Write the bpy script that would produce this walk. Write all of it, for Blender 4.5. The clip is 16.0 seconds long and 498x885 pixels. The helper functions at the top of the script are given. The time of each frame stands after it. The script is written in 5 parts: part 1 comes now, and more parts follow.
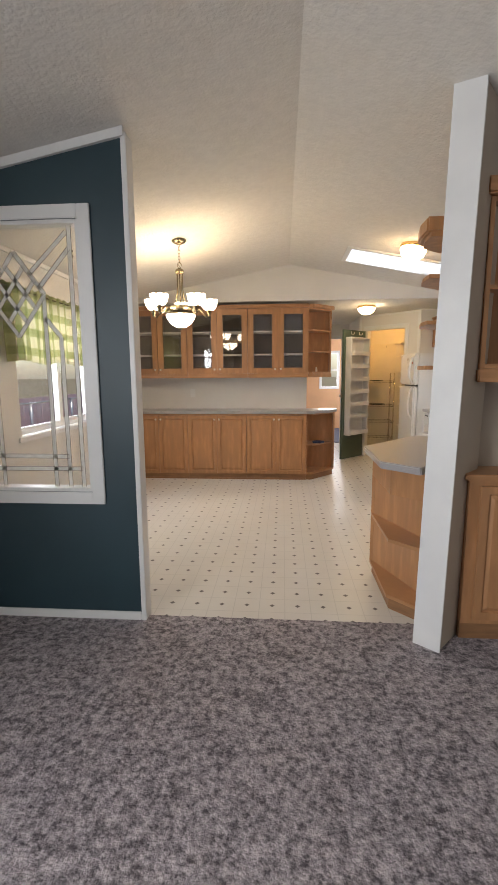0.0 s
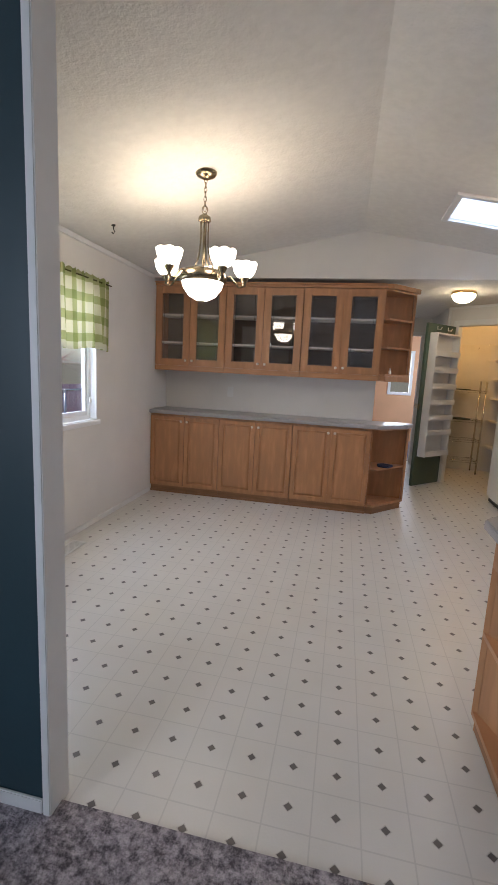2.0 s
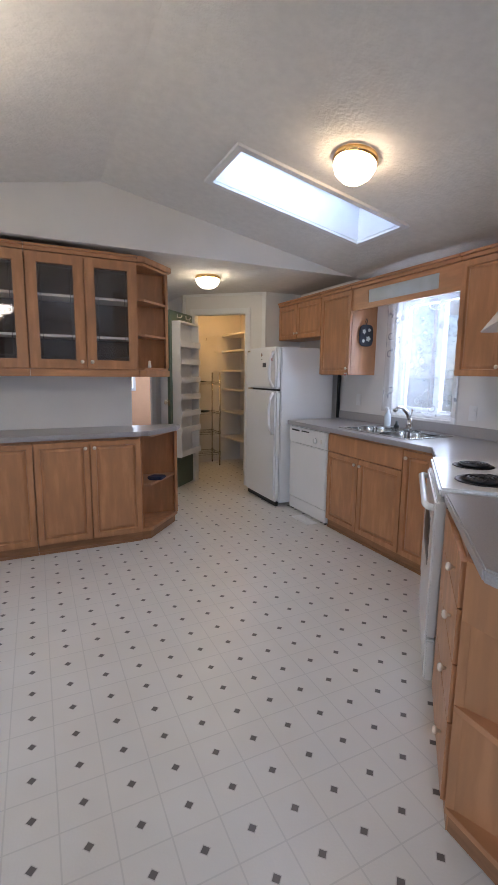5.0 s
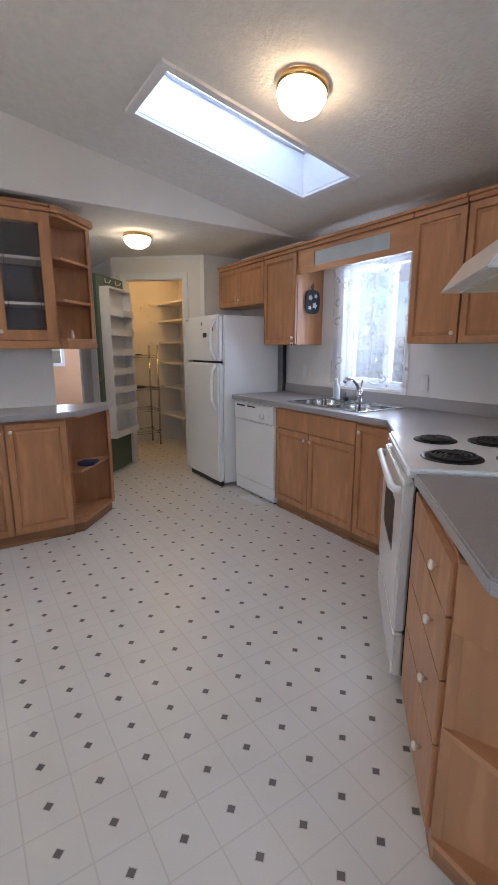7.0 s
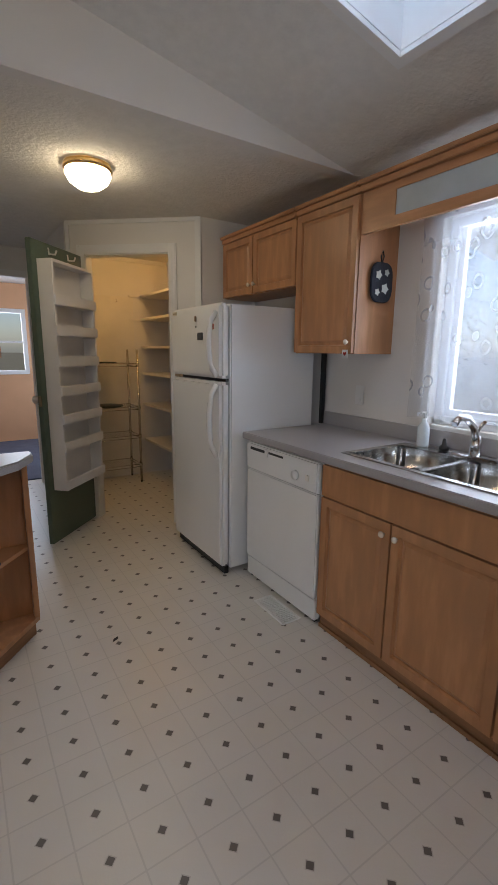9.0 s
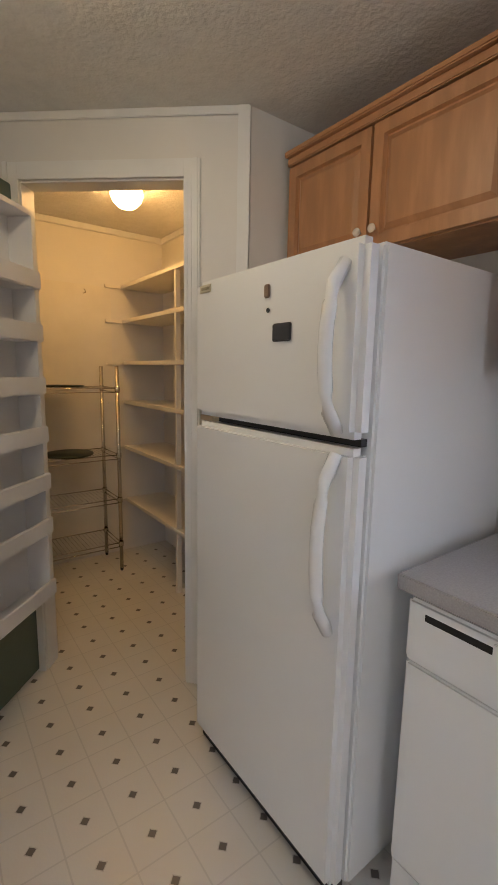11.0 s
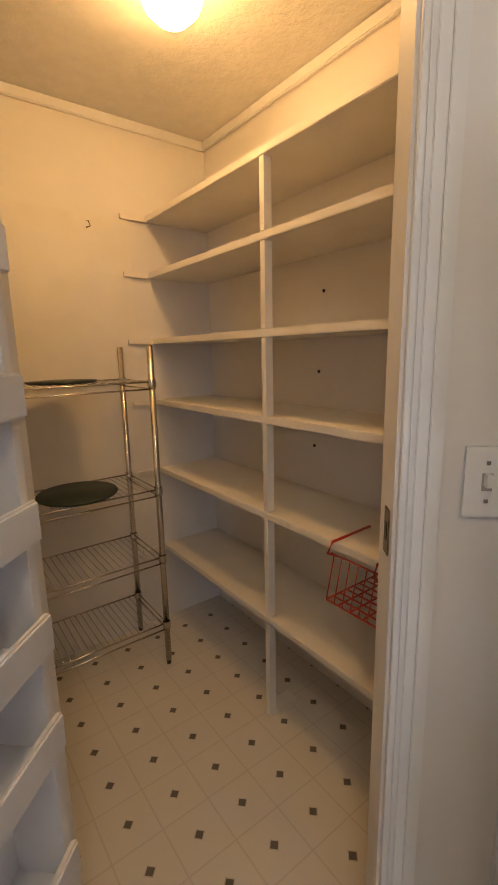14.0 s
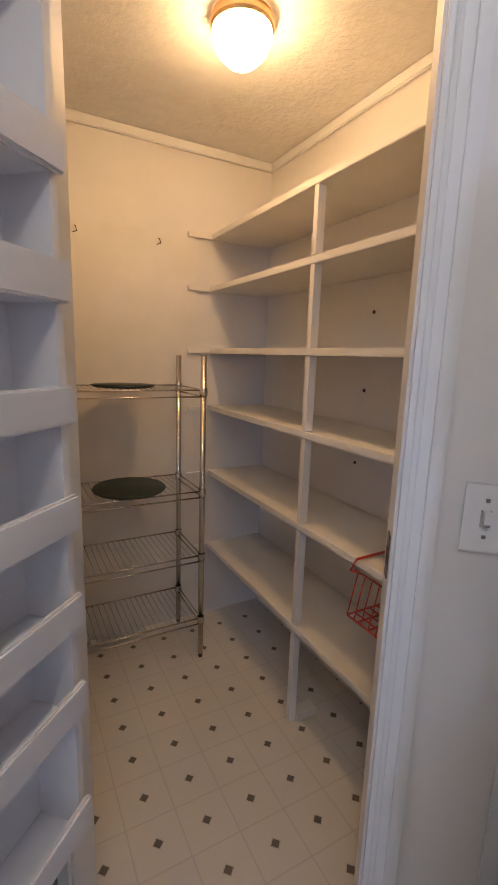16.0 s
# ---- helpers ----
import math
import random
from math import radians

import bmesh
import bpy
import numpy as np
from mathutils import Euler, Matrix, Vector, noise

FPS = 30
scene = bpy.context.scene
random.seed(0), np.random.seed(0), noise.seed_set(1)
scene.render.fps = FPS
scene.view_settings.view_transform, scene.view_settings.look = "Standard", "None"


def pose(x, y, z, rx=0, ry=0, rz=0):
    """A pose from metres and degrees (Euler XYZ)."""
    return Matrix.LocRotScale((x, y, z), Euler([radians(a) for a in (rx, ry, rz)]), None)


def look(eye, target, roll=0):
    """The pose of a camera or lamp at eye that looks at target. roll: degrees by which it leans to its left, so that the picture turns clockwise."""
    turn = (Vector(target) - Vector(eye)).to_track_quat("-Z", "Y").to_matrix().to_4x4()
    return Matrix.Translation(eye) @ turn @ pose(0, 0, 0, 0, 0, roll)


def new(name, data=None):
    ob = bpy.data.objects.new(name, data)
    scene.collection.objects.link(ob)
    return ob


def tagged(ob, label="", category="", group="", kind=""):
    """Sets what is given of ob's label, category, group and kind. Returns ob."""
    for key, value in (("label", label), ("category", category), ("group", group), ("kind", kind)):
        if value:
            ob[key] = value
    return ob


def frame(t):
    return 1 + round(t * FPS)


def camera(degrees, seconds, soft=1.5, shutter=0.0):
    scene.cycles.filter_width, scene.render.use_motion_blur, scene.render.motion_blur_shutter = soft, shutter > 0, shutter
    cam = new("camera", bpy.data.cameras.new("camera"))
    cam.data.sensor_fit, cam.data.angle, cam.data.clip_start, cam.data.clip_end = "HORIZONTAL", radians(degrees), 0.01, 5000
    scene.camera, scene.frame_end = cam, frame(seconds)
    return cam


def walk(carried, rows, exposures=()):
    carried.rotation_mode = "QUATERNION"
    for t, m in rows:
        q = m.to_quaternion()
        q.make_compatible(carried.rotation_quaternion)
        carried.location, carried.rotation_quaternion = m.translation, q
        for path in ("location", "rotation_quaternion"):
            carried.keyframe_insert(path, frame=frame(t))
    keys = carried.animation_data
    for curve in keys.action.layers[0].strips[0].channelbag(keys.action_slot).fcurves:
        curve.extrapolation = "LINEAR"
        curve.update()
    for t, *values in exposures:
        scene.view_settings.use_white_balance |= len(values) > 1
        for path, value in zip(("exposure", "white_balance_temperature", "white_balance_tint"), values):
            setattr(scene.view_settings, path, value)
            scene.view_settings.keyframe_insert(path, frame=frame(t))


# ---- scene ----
cam = camera(58.46, 16.0)
EXPO = [(0, 0.2, 7200, 15), (1.5, 0.0, 6300, 15), (3.0, -0.5, 5750, 17), (3.5, -0.47, 5650, 17), (4.0, -0.58, 5450, 17), (5, -0.26, 5700, 17), (7.5, -0.3, 5700, 17), (8.5, -0.85, 5950, 18), (9.0, -0.78, 6150, 15), (9.5, -0.2, 6250, 14), (10, -0.26, 6150, 13), (12.5, -0.05, 6200, 19), (13.5, 0.08, 6300, 19), (15, 0.13, 5050, 22), (16, 0.13, 4950, 22)]
PATH = [
    (0, (0.0348, 0.4885, 1.3765), (-0.1156, 2.4601, 1.0761), -0.39),
    (0.5, (0.0018, 0.8069, 1.3857), (-0.0414, 2.7841, 1.0874), -0.26),
    (1, (-0.0217, 1.1384, 1.3939), (0.0861, 3.1137, 1.0999), -0.45),
    (1.5, (0.0057, 1.4488, 1.3765), (-0.0835, 3.4235, 1.0723), 0.87),
    (2, (0.0435, 1.7515, 1.3879), (-0.3562, 3.6844, 1.0654), 2.94),
    (2.5, (0.0095, 2.0013, 1.3661), (-0.5435, 3.8992, 1.0628), 3.19),
    (3, (-0.0708, 2.2283, 1.3507), (-0.6815, 4.1064, 1.0346), 3.15),
    (3.5, (-0.1991, 2.4408, 1.3480), (-0.8120, 4.3214, 1.0519), 2.54),
    (4, (-0.2860, 2.6013, 1.3701), (-0.6365, 4.5444, 1.0512), 2.77),
    (4.5, (-0.3476, 2.6554, 1.3690), (0.0038, 4.6026, 1.0775), 1.12),
    (5, (-0.3961, 2.7167, 1.3726), (0.4578, 4.4995, 1.0687), 0.66),
    (7.5, (-0.1263, 3.2160, 1.3453), (0.9460, 4.8493, 0.9181), -0.04),
    (8, (0.0719, 3.6156, 1.3771), (1.1568, 5.2381, 0.9405), 0.02),
    (8.5, (0.3038, 4.0211, 1.3953), (1.3955, 5.6422, 0.9708), 0.46),
    (9, (0.5166, 4.4207, 1.3783), (1.5886, 6.0614, 0.9798), 0.66),
    (9.5, (0.6497, 4.8192, 1.3728), (1.7609, 6.4443, 1.0204), 0.63),
    (10, (0.7909, 5.2199, 1.3754), (1.9087, 6.8485, 1.0616), 0.20),
    (12.5, (1.3290, 6.9931, 1.3551), (2.7795, 8.3178, 0.9791), 0.66),
    (13, (1.3800, 7.1445, 1.3592), (2.9292, 8.3481, 0.9705), -0.73),
    (13.5, (1.3730, 7.2211, 1.3543), (2.7894, 8.5758, 0.9564), -0.74),
    (14, (1.3230, 7.2509, 1.3542), (2.4921, 8.8249, 0.9594), -1.17),
    (14.5, (1.2980, 7.2268, 1.3507), (2.2638, 8.9320, 0.9509), -0.15),
    (15, (1.3001, 7.2198, 1.3451), (2.1863, 8.9672, 0.9438), 0.96),
    (15.5, (1.3207, 7.2020, 1.3670), (2.2544, 8.9278, 0.9801), 1.96),
    (16, (1.3527, 7.1513, 1.3914), (2.2886, 8.8784, 1.0154), 1.86),
]
walk(cam, [(t, look(e, g, r)) for t, e, g, r in PATH], EXPO)

# ---- world and large lights ----
world = bpy.data.worlds.new("sky")
scene.world = world
world.use_nodes = True
wn = world.node_tree
sky = wn.nodes.new("ShaderNodeTexSky")
sky.sky_type, sky.sun_disc = "NISHITA", False
sky.sun_elevation, sky.sun_rotation = radians(70), radians(150)
wn.links.new(sky.outputs[0], wn.nodes["Background"].inputs[0])
wn.nodes["Background"].inputs[1].default_value = 0.15
sun_data = bpy.data.lights.new("sun", "SUN")
sun_data.energy, sun_data.angle, sun_data.color = 3.0, radians(10), (1, 0.93, 0.85)
sun = new("sun", sun_data)
sun.matrix_world = look((0, 0, 10), (-1.5, 3, 0))


def area(name, eye, target, w, h, watts, colour):
    d = bpy.data.lights.new(name, "AREA")
    d.shape, d.size, d.size_y, d.energy, d.color = "RECTANGLE", w, h, watts, colour
    o = new(name, d)
    o.matrix_world = look(eye, target)


DAY = (0.80, 0.90, 1.0)
area("sky_dining_window", (-2.28, 4.48, 1.5), (0, 4.4, 0.9), 1.3, 1.1, 34, DAY)
area("sky_sink_window", (2.80, 5.52, 1.55), (0, 5.4, 0.9), 0.75, 1.0, 28, DAY)
area("sky_skylight", (1.3, 5.38, 2.98), (1.3, 5.38, 0), 1.1, 0.40, 28, DAY)
area("sky_living_window", (-2.4, -0.3, 1.5), (0, 0.6, 0.6), 1.5, 1.3, 112, DAY)
area("sky_far_window", (1.25, 12.3, 1.5), (1.1, 9, 1.0), 0.6, 0.9, 30, DAY)
# added fill that brightens the far room through an unseen opening
area("far_room_fill", (2.85, 10.8, 1.5), (0.8, 11.2, 1.0), 1.1, 1.0, 55, DAY)

# ---- materials ----
def mat(name, colour, rough=0.5, metal=0.0, vary=0.12, scale=6.0, stretch=(1, 1, 1), bump=0.0, bscale=60.0, emit=None, spec=None):
    m = bpy.data.materials.new(name)
    m.use_nodes = True
    nt = m.node_tree
    n, l = nt.nodes, nt.links
    b = n["Principled BSDF"]
    b.inputs["Roughness"].default_value, b.inputs["Metallic"].default_value = rough, metal
    if spec is not None:
        b.inputs["Specular IOR Level"].default_value = spec
    tc = n.new("ShaderNodeTexCoord")
    mp = n.new("ShaderNodeMapping")
    mp.inputs["Scale"].default_value = stretch
    l.new(tc.outputs["Object"], mp.inputs[0])
    tx = n.new("ShaderNodeTexNoise")
    tx.inputs["Scale"].default_value, tx.inputs["Detail"].default_value = scale, 5
    l.new(mp.outputs[0], tx.inputs["Vector"])
    ramp = n.new("ShaderNodeValToRGB")
    ramp.color_ramp.elements[0].position, ramp.color_ramp.elements[1].position = 0.3, 0.7
    ramp.color_ramp.elements[0].color = (*[c * (1 - vary) for c in colour], 1)
    ramp.color_ramp.elements[1].color = (*[min(1, c * (1 + vary)) for c in colour], 1)
    l.new(tx.outputs[0], ramp.inputs[0])
    l.new(ramp.outputs[0], b.inputs["Base Color"])
    if bump:
        t2 = n.new("ShaderNodeTexNoise")
        t2.inputs["Scale"].default_value, t2.inputs["Detail"].default_value = bscale, 3
        l.new(mp.outputs[0], t2.inputs["Vector"])
        bp = n.new("ShaderNodeBump")
        bp.inputs["Strength"].default_value, bp.inputs["Distance"].default_value = bump, 0.01
        l.new(t2.outputs[0], bp.inputs["Height"])
        l.new(bp.outputs[0], b.inputs["Normal"])
    if emit:
        b.inputs["Emission Color"].default_value = (*emit[0], 1)
        b.inputs["Emission Strength"].default_value = emit[1]
    return m


def wood(name, colour, stretch):
    m = mat(name, colour, 0.36, vary=0.13, scale=4, stretch=stretch, bump=0.04, bscale=30)
    nt = m.node_tree
    n, l = nt.nodes, nt.links
    ramp = [q for q in n if q.type == "VALTORGB"][0]
    mp = [q for q in n if q.type == "MAPPING"][0]
    oi = n.new("ShaderNodeObjectInfo")
    add = n.new("ShaderNodeVectorMath")
    add.operation = "MULTIPLY_ADD"
    l.new(oi.outputs["Random"], add.inputs[0])
    add.inputs[1].default_value = (7, 5, 3)
    tc = [q for q in n if q.type == "TEX_COORD"][0]
    l.new(tc.outputs["Object"], add.inputs[2])
    l.new(add.outputs[0], mp.inputs[0])
    ramp.color_ramp.elements[0].position, ramp.color_ramp.elements[1].position = 0.36, 0.66
    e = ramp.color_ramp.elements.new(0.52)
    e.color = (colour[0] * 0.97, colour[1] * 0.95, colour[2] * 0.92, 1)
    return m


WALL = mat("white_panel_wall", (0.72, 0.70, 0.67), 0.55, vary=0.03, scale=3, bump=0.03, bscale=45)
TEAL = mat("teal_paint", (0.022, 0.050, 0.064), 0.45, vary=0.12, scale=2, bump=0.03, bscale=50)
CEIL = mat("textured_ceiling", (0.74, 0.72, 0.68), 0.9, vary=0.04, scale=20, bump=0.38, bscale=55)
TRIM = mat("white_trim", (0.76, 0.76, 0.75), 0.4, vary=0.04, scale=5)
BEIGE = mat("beige_wall", (0.50, 0.43, 0.35), 0.55, vary=0.05, scale=3)
PEACH = mat("peach_wall", (0.70, 0.40, 0.22), 0.6, vary=0.05, scale=3)
WOOD = wood("honey_maple", (0.45, 0.225, 0.105), (5, 5, 0.9))
WOODX = wood("honey_maple_lengthwise", (0.45, 0.225, 0.105), (0.9, 0.9, 6))
WOODIN = wood("maple_inside", (0.42, 0.20, 0.085), (5, 5, 1))
# shade inside the glazed cabinets, put into the back panel colour
DARK = mat("shaded_cabinet_back", (0.12, 0.085, 0.06), 0.6)
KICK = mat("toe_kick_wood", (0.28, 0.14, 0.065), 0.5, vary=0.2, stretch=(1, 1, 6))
LAM = mat("grey_laminate", (0.36, 0.345, 0.345), 0.28, vary=0.10, scale=220)
KNOB = mat("cream_ceramic", (0.75, 0.66, 0.55), 0.2, vary=0.03)
WHITE = mat("white_enamel", (0.80, 0.80, 0.79), 0.22, vary=0.015, scale=2, bump=0.02, bscale=220)
SHELFW = mat("white_shelf_paint", (0.74, 0.71, 0.65), 0.45, vary=0.05, scale=5)
# white of the door shelves, with the cool cast of daylight mixed in
DOORSH = mat("daylight_tinted_white", (0.76, 0.76, 0.78), 0.42, vary=0.04, scale=5)
GREEN = mat("sage_green_door", (0.085, 0.125, 0.095), 0.38, vary=0.08, scale=3)
BLACK = mat("black_plastic", (0.012, 0.012, 0.013), 0.4)
COIL = mat("burner_coil", (0.03, 0.03, 0.03), 0.45, metal=0.5)
STEEL = mat("brushed_steel", (0.55, 0.55, 0.54), 0.25, metal=1.0, vary=0.08, scale=30, stretch=(1, 8, 1))
CHROME = mat("chrome", (0.72, 0.72, 0.72), 0.08, metal=1.0, vary=0.02)
BRASS = mat("antique_brass", (0.30, 0.245, 0.16), 0.25, metal=1.0, vary=0.15, scale=12)
GOLD = mat("polished_brass", (0.75, 0.52, 0.22), 0.2, metal=1.0)
CURTAIN = bpy.data.materials.new("gingham_curtain")
VINYL = bpy.data.materials.new("vinyl_floor")
SHADE = mat("lit_shade", (0.9, 0.85, 0.75), 0.4, emit=((1.0, 0.85, 0.64), 16))
DOME = mat("lit_dome", (0.9, 0.85, 0.75), 0.4, emit=((1.0, 0.72, 0.40), 26))
HALLDOME = mat("lit_hall_dome", (0.9, 0.85, 0.75), 0.4, emit=((1.0, 0.82, 0.50), 34))
PANDOME = mat("lit_pantry_globe", (0.9, 0.85, 0.75), 0.4, emit=((1.0, 0.55, 0.165), 66))
WINW = mat("white_vinyl_frame", (0.80, 0.81, 0.83), 0.35, vary=0.02)
LACE = bpy.data.materials.new("lace_curtain")
GLASS = bpy.data.materials.new("clear_glass")
LEAD = mat("zinc_came", (0.80, 0.78, 0.72), 0.35, vary=0.1, scale=40)
LEADD = mat("dark_came", (0.12, 0.11, 0.10), 0.4)
RED = mat("red_coated_wire", (0.42, 0.035, 0.02), 0.4)
DKGREEN = mat("dark_green_board", (0.008, 0.02, 0.016), 0.5)
BLUE = mat("blue_cloth", (0.02, 0.035, 0.10), 0.7)
GREYMET = mat("wire_chrome", (0.62, 0.58, 0.50), 0.22, metal=1.0)
PLASTER = mat("light_diffuser", (0.42, 0.47, 0.50), 0.35, vary=0.08, scale=8)
SIDING = mat("brown_fence", (0.40, 0.28, 0.34), 0.8, vary=0.15, scale=5, stretch=(4, 4, 1))
TWIG = mat("bare_branch", (0.55, 0.40, 0.36), 0.9)
SPRUCE = mat("spruce_needles", (0.08, 0.12, 0.13), 0.9, vary=0.4, scale=8)
GRASS = mat("dull_grass", (0.16, 0.14, 0.08), 0.95, vary=0.3, scale=4)


def node_setup():
    # clear pane: mostly straight through with a slight gloss
    for m, face in ((GLASS, 0.07),):
        m.use_nodes = True
        nt = m.node_tree
        nt.nodes.remove(nt.nodes["Principled BSDF"])
        tr, gl, mx = nt.nodes.new("ShaderNodeBsdfTransparent"), nt.nodes.new("ShaderNodeBsdfGlossy"), nt.nodes.new("ShaderNodeMixShader")
        gl.inputs["Roughness"].default_value = 0.03
        mx.inputs[0].default_value = face
        nt.links.new(tr.outputs[0], mx.inputs[1])
        nt.links.new(gl.outputs[0], mx.inputs[2])
        nt.links.new(mx.outputs[0], nt.nodes["Material Output"].inputs[0])
    # vinyl with small taupe diamonds on a square grid and thin grey rules
    VINYL.use_nodes = True
    nt = VINYL.node_tree
    n, l = nt.nodes, nt.links
    b = n["Principled BSDF"]
    b.inputs["Roughness"].default_value = 0.32
    geo, sep = n.new("ShaderNodeNewGeometry"), n.new("ShaderNodeSeparateXYZ")
    l.new(geo.outputs["Position"], sep.inputs[0])

    def op(kind, a, c=None, d=None):
        q = n.new("ShaderNodeMath")
        q.operation = kind
        for i, v in enumerate((a, c, d)):
            if v is None:
                continue
            if isinstance(v, (int, float)):
                q.inputs[i].default_value = v
            else:
                l.new(v, q.inputs[i])
        return q.outputs[0]

    def cell(out, origin):
        f = op("FRACT", op("ADD", op("DIVIDE", op("SUBTRACT", out, origin), 0.1524), 100.5))
        return op("ABSOLUTE", op("SUBTRACT", f, 0.5))
    u, v = cell(sep.outputs[0], -0.1758), cell(sep.outputs[1], 4.0634)
    dot = op("LESS_THAN", op("ADD", u, v), 0.098)
    rim = op("LESS_THAN", op("ADD", u, v), 0.125)
    lu = op("GREATER_THAN", u, 0.484)
    lv = op("GREATER_THAN", v, 0.484)
    line = op("MULTIPLY", op("MAXIMUM", lu, lv), 0.27)
    tx = n.new("ShaderNodeTexNoise")
    tx.inputs["Scale"].default_value, tx.inputs["Detail"].default_value = 4, 6
    l.new(geo.outputs["Position"], tx.inputs["Vector"])
    base = n.new("ShaderNodeValToRGB")
    base.color_ramp.elements[0].color, base.color_ramp.elements[1].color = (0.60, 0.575, 0.53, 1), (0.68, 0.66, 0.625, 1)
    l.new(tx.outputs[0], base.inputs[0])

    def mix(f, a, col):
        q = n.new("ShaderNodeMix")
        q.data_type = "RGBA"
        l.new(f, q.inputs[0])
        l.new(a, q.inputs[6])
        q.inputs[7].default_value = (*col, 1)
        return q.outputs[2]
    c = mix(line, base.outputs[0], (0.30, 0.29, 0.28))
    c = mix(op("MULTIPLY", rim, 0.55), c, (0.40, 0.37, 0.35))
    c = mix(dot, c, (0.115, 0.10, 0.095))
    l.new(c, b.inputs["Base Color"])
    bp = n.new("ShaderNodeBump")
    bp.inputs["Strength"].default_value, bp.inputs["Distance"].default_value = 0.12, 0.004
    t2 = n.new("ShaderNodeTexNoise")
    t2.inputs["Scale"].default_value = 130
    l.new(geo.outputs["Position"], t2.inputs["Vector"])
    l.new(t2.outputs[0], bp.inputs["Height"])
    l.new(bp.outputs[0], b.inputs["Normal"])
    # green and cream gingham, thin cloth
    CURTAIN.use_nodes = True
    nt = CURTAIN.node_tree
    n, l = nt.nodes, nt.links
    b = n["Principled BSDF"]
    b.inputs["Roughness"].default_value = 0.9
    uvn = n.new("ShaderNodeUVMap")
    sep = n.new("ShaderNodeSeparateXYZ")
    l.new(uvn.outputs[0], sep.inputs[0])

    def op2(kind, a, c):
        q = n.new("ShaderNodeMath")
        q.operation = kind
        for i, v in enumerate((a, c)):
            if isinstance(v, (int, float)):
                q.inputs[i].default_value = v
            else:
                l.new(v, q.inputs[i])
        return q.outputs[0]
    su = op2("LESS_THAN", op2("FRACT", op2("DIVIDE", sep.outputs[0], 0.17), 0), 0.5)
    sv = op2("LESS_THAN", op2("FRACT", op2("DIVIDE", sep.outputs[1], 0.15), 0), 0.42)
    s = op2("MULTIPLY", op2("ADD", su, sv), 0.5)
    r = n.new("ShaderNodeValToRGB")
    r.color_ramp.interpolation = "CONSTANT"
    r.color_ramp.elements[0].color = (0.74, 0.70, 0.52, 1)
    r.color_ramp.elements[1].position, r.color_ramp.elements[1].color = 0.4, (0.45, 0.46, 0.22, 1)
    e = r.color_ramp.elements.new(0.9)
    e.color = (0.29, 0.33, 0.11, 1)
    l.new(s, r.inputs[0])
    l.new(r.outputs[0], b.inputs["Base Color"])
    tl, mx = n.new("ShaderNodeBsdfTranslucent"), n.new("ShaderNodeMixShader")
    l.new(r.outputs[0], tl.inputs[0])
    mx.inputs[0].default_value = 0.45
    l.new(b.outputs[0], mx.inputs[1])
    l.new(tl.outputs[0], mx.inputs[2])
    sheer, thin = n.new("ShaderNodeBsdfTransparent"), n.new("ShaderNodeMixShader")
    thin.inputs[0].default_value = 0.16
    l.new(mx.outputs[0], thin.inputs[1])
    l.new(sheer.outputs[0], thin.inputs[2])
    l.new(thin.outputs[0], n["Material Output"].inputs[0])
    # lace: white threads, open net with round motifs
    LACE.use_nodes = True
    nt = LACE.node_tree
    n, l = nt.nodes, nt.links
    b = n["Principled BSDF"]
    b.inputs["Base Color"].default_value = (0.85, 0.87, 0.9, 1)
    b.inputs["Roughness"].default_value = 0.9
    uvn = n.new("ShaderNodeUVMap")
    vo = n.new("ShaderNodeTexVoronoi")
    vo.inputs["Scale"].default_value = 9
    l.new(uvn.outputs[0], vo.inputs["Vector"])
    ring = n.new("ShaderNodeValToRGB")
    ring.color_ramp.interpolation = "CONSTANT"
    for pos, g in ((0.16, 0.20), (0.24, 0.28), (0.32, 0.19), (0.44, 0.23)):
        e = ring.color_ramp.elements.new(pos)
        e.color = (g, g, g, 1)
    ring.color_ramp.elements[0].color = (0.18, 0.18, 0.18, 1)
    l.new(vo.outputs["Distance"], ring.inputs[0])
    tr, mx = n.new("ShaderNodeBsdfTransparent"), n.new("ShaderNodeMixShader")
    l.new(ring.outputs[0], mx.inputs[0])
    l.new(tr.outputs[0], mx.inputs[1])
    tl2, ad = n.new("ShaderNodeBsdfTranslucent"), n.new("ShaderNodeMixShader")
    tl2.inputs[0].default_value = (0.85, 0.9, 0.98, 1)
    ad.inputs[0].default_value = 0.6
    l.new(b.outputs[0], ad.inputs[1])
    l.new(tl2.outputs[0], ad.inputs[2])
    l.new(ad.outputs[0], mx.inputs[2])
    l.new(mx.outputs[0], n["Material Output"].inputs[0])


node_setup()
ACRYL = mat("frosted_acrylic", (0.9, 0.9, 0.9), 0.5, vary=0.0)
_n = ACRYL.node_tree
_tl = _n.nodes.new("ShaderNodeBsdfTranslucent")
_tl.inputs[0].default_value = (0.62, 0.66, 0.71, 1)
_n.links.new(_tl.outputs[0], _n.nodes["Material Output"].inputs[0])

# carpet: mottled taupe and grey tufts
CARPET = mat("shag_carpet", (0.20, 0.17, 0.16), 0.97, vary=0.2, scale=14, bump=1.0, bscale=90)
_r = [q for q in CARPET.node_tree.nodes if q.type == "VALTORGB"][0]
_t = [q for q in CARPET.node_tree.nodes if q.type == "TEX_NOISE"][0]
_t.inputs["Scale"].default_value, _t.inputs["Detail"].default_value, _t.inputs["Roughness"].default_value = 40, 8, 0.72
_r.color_ramp.elements[0].position, _r.color_ramp.elements[1].position = 0.39, 0.62
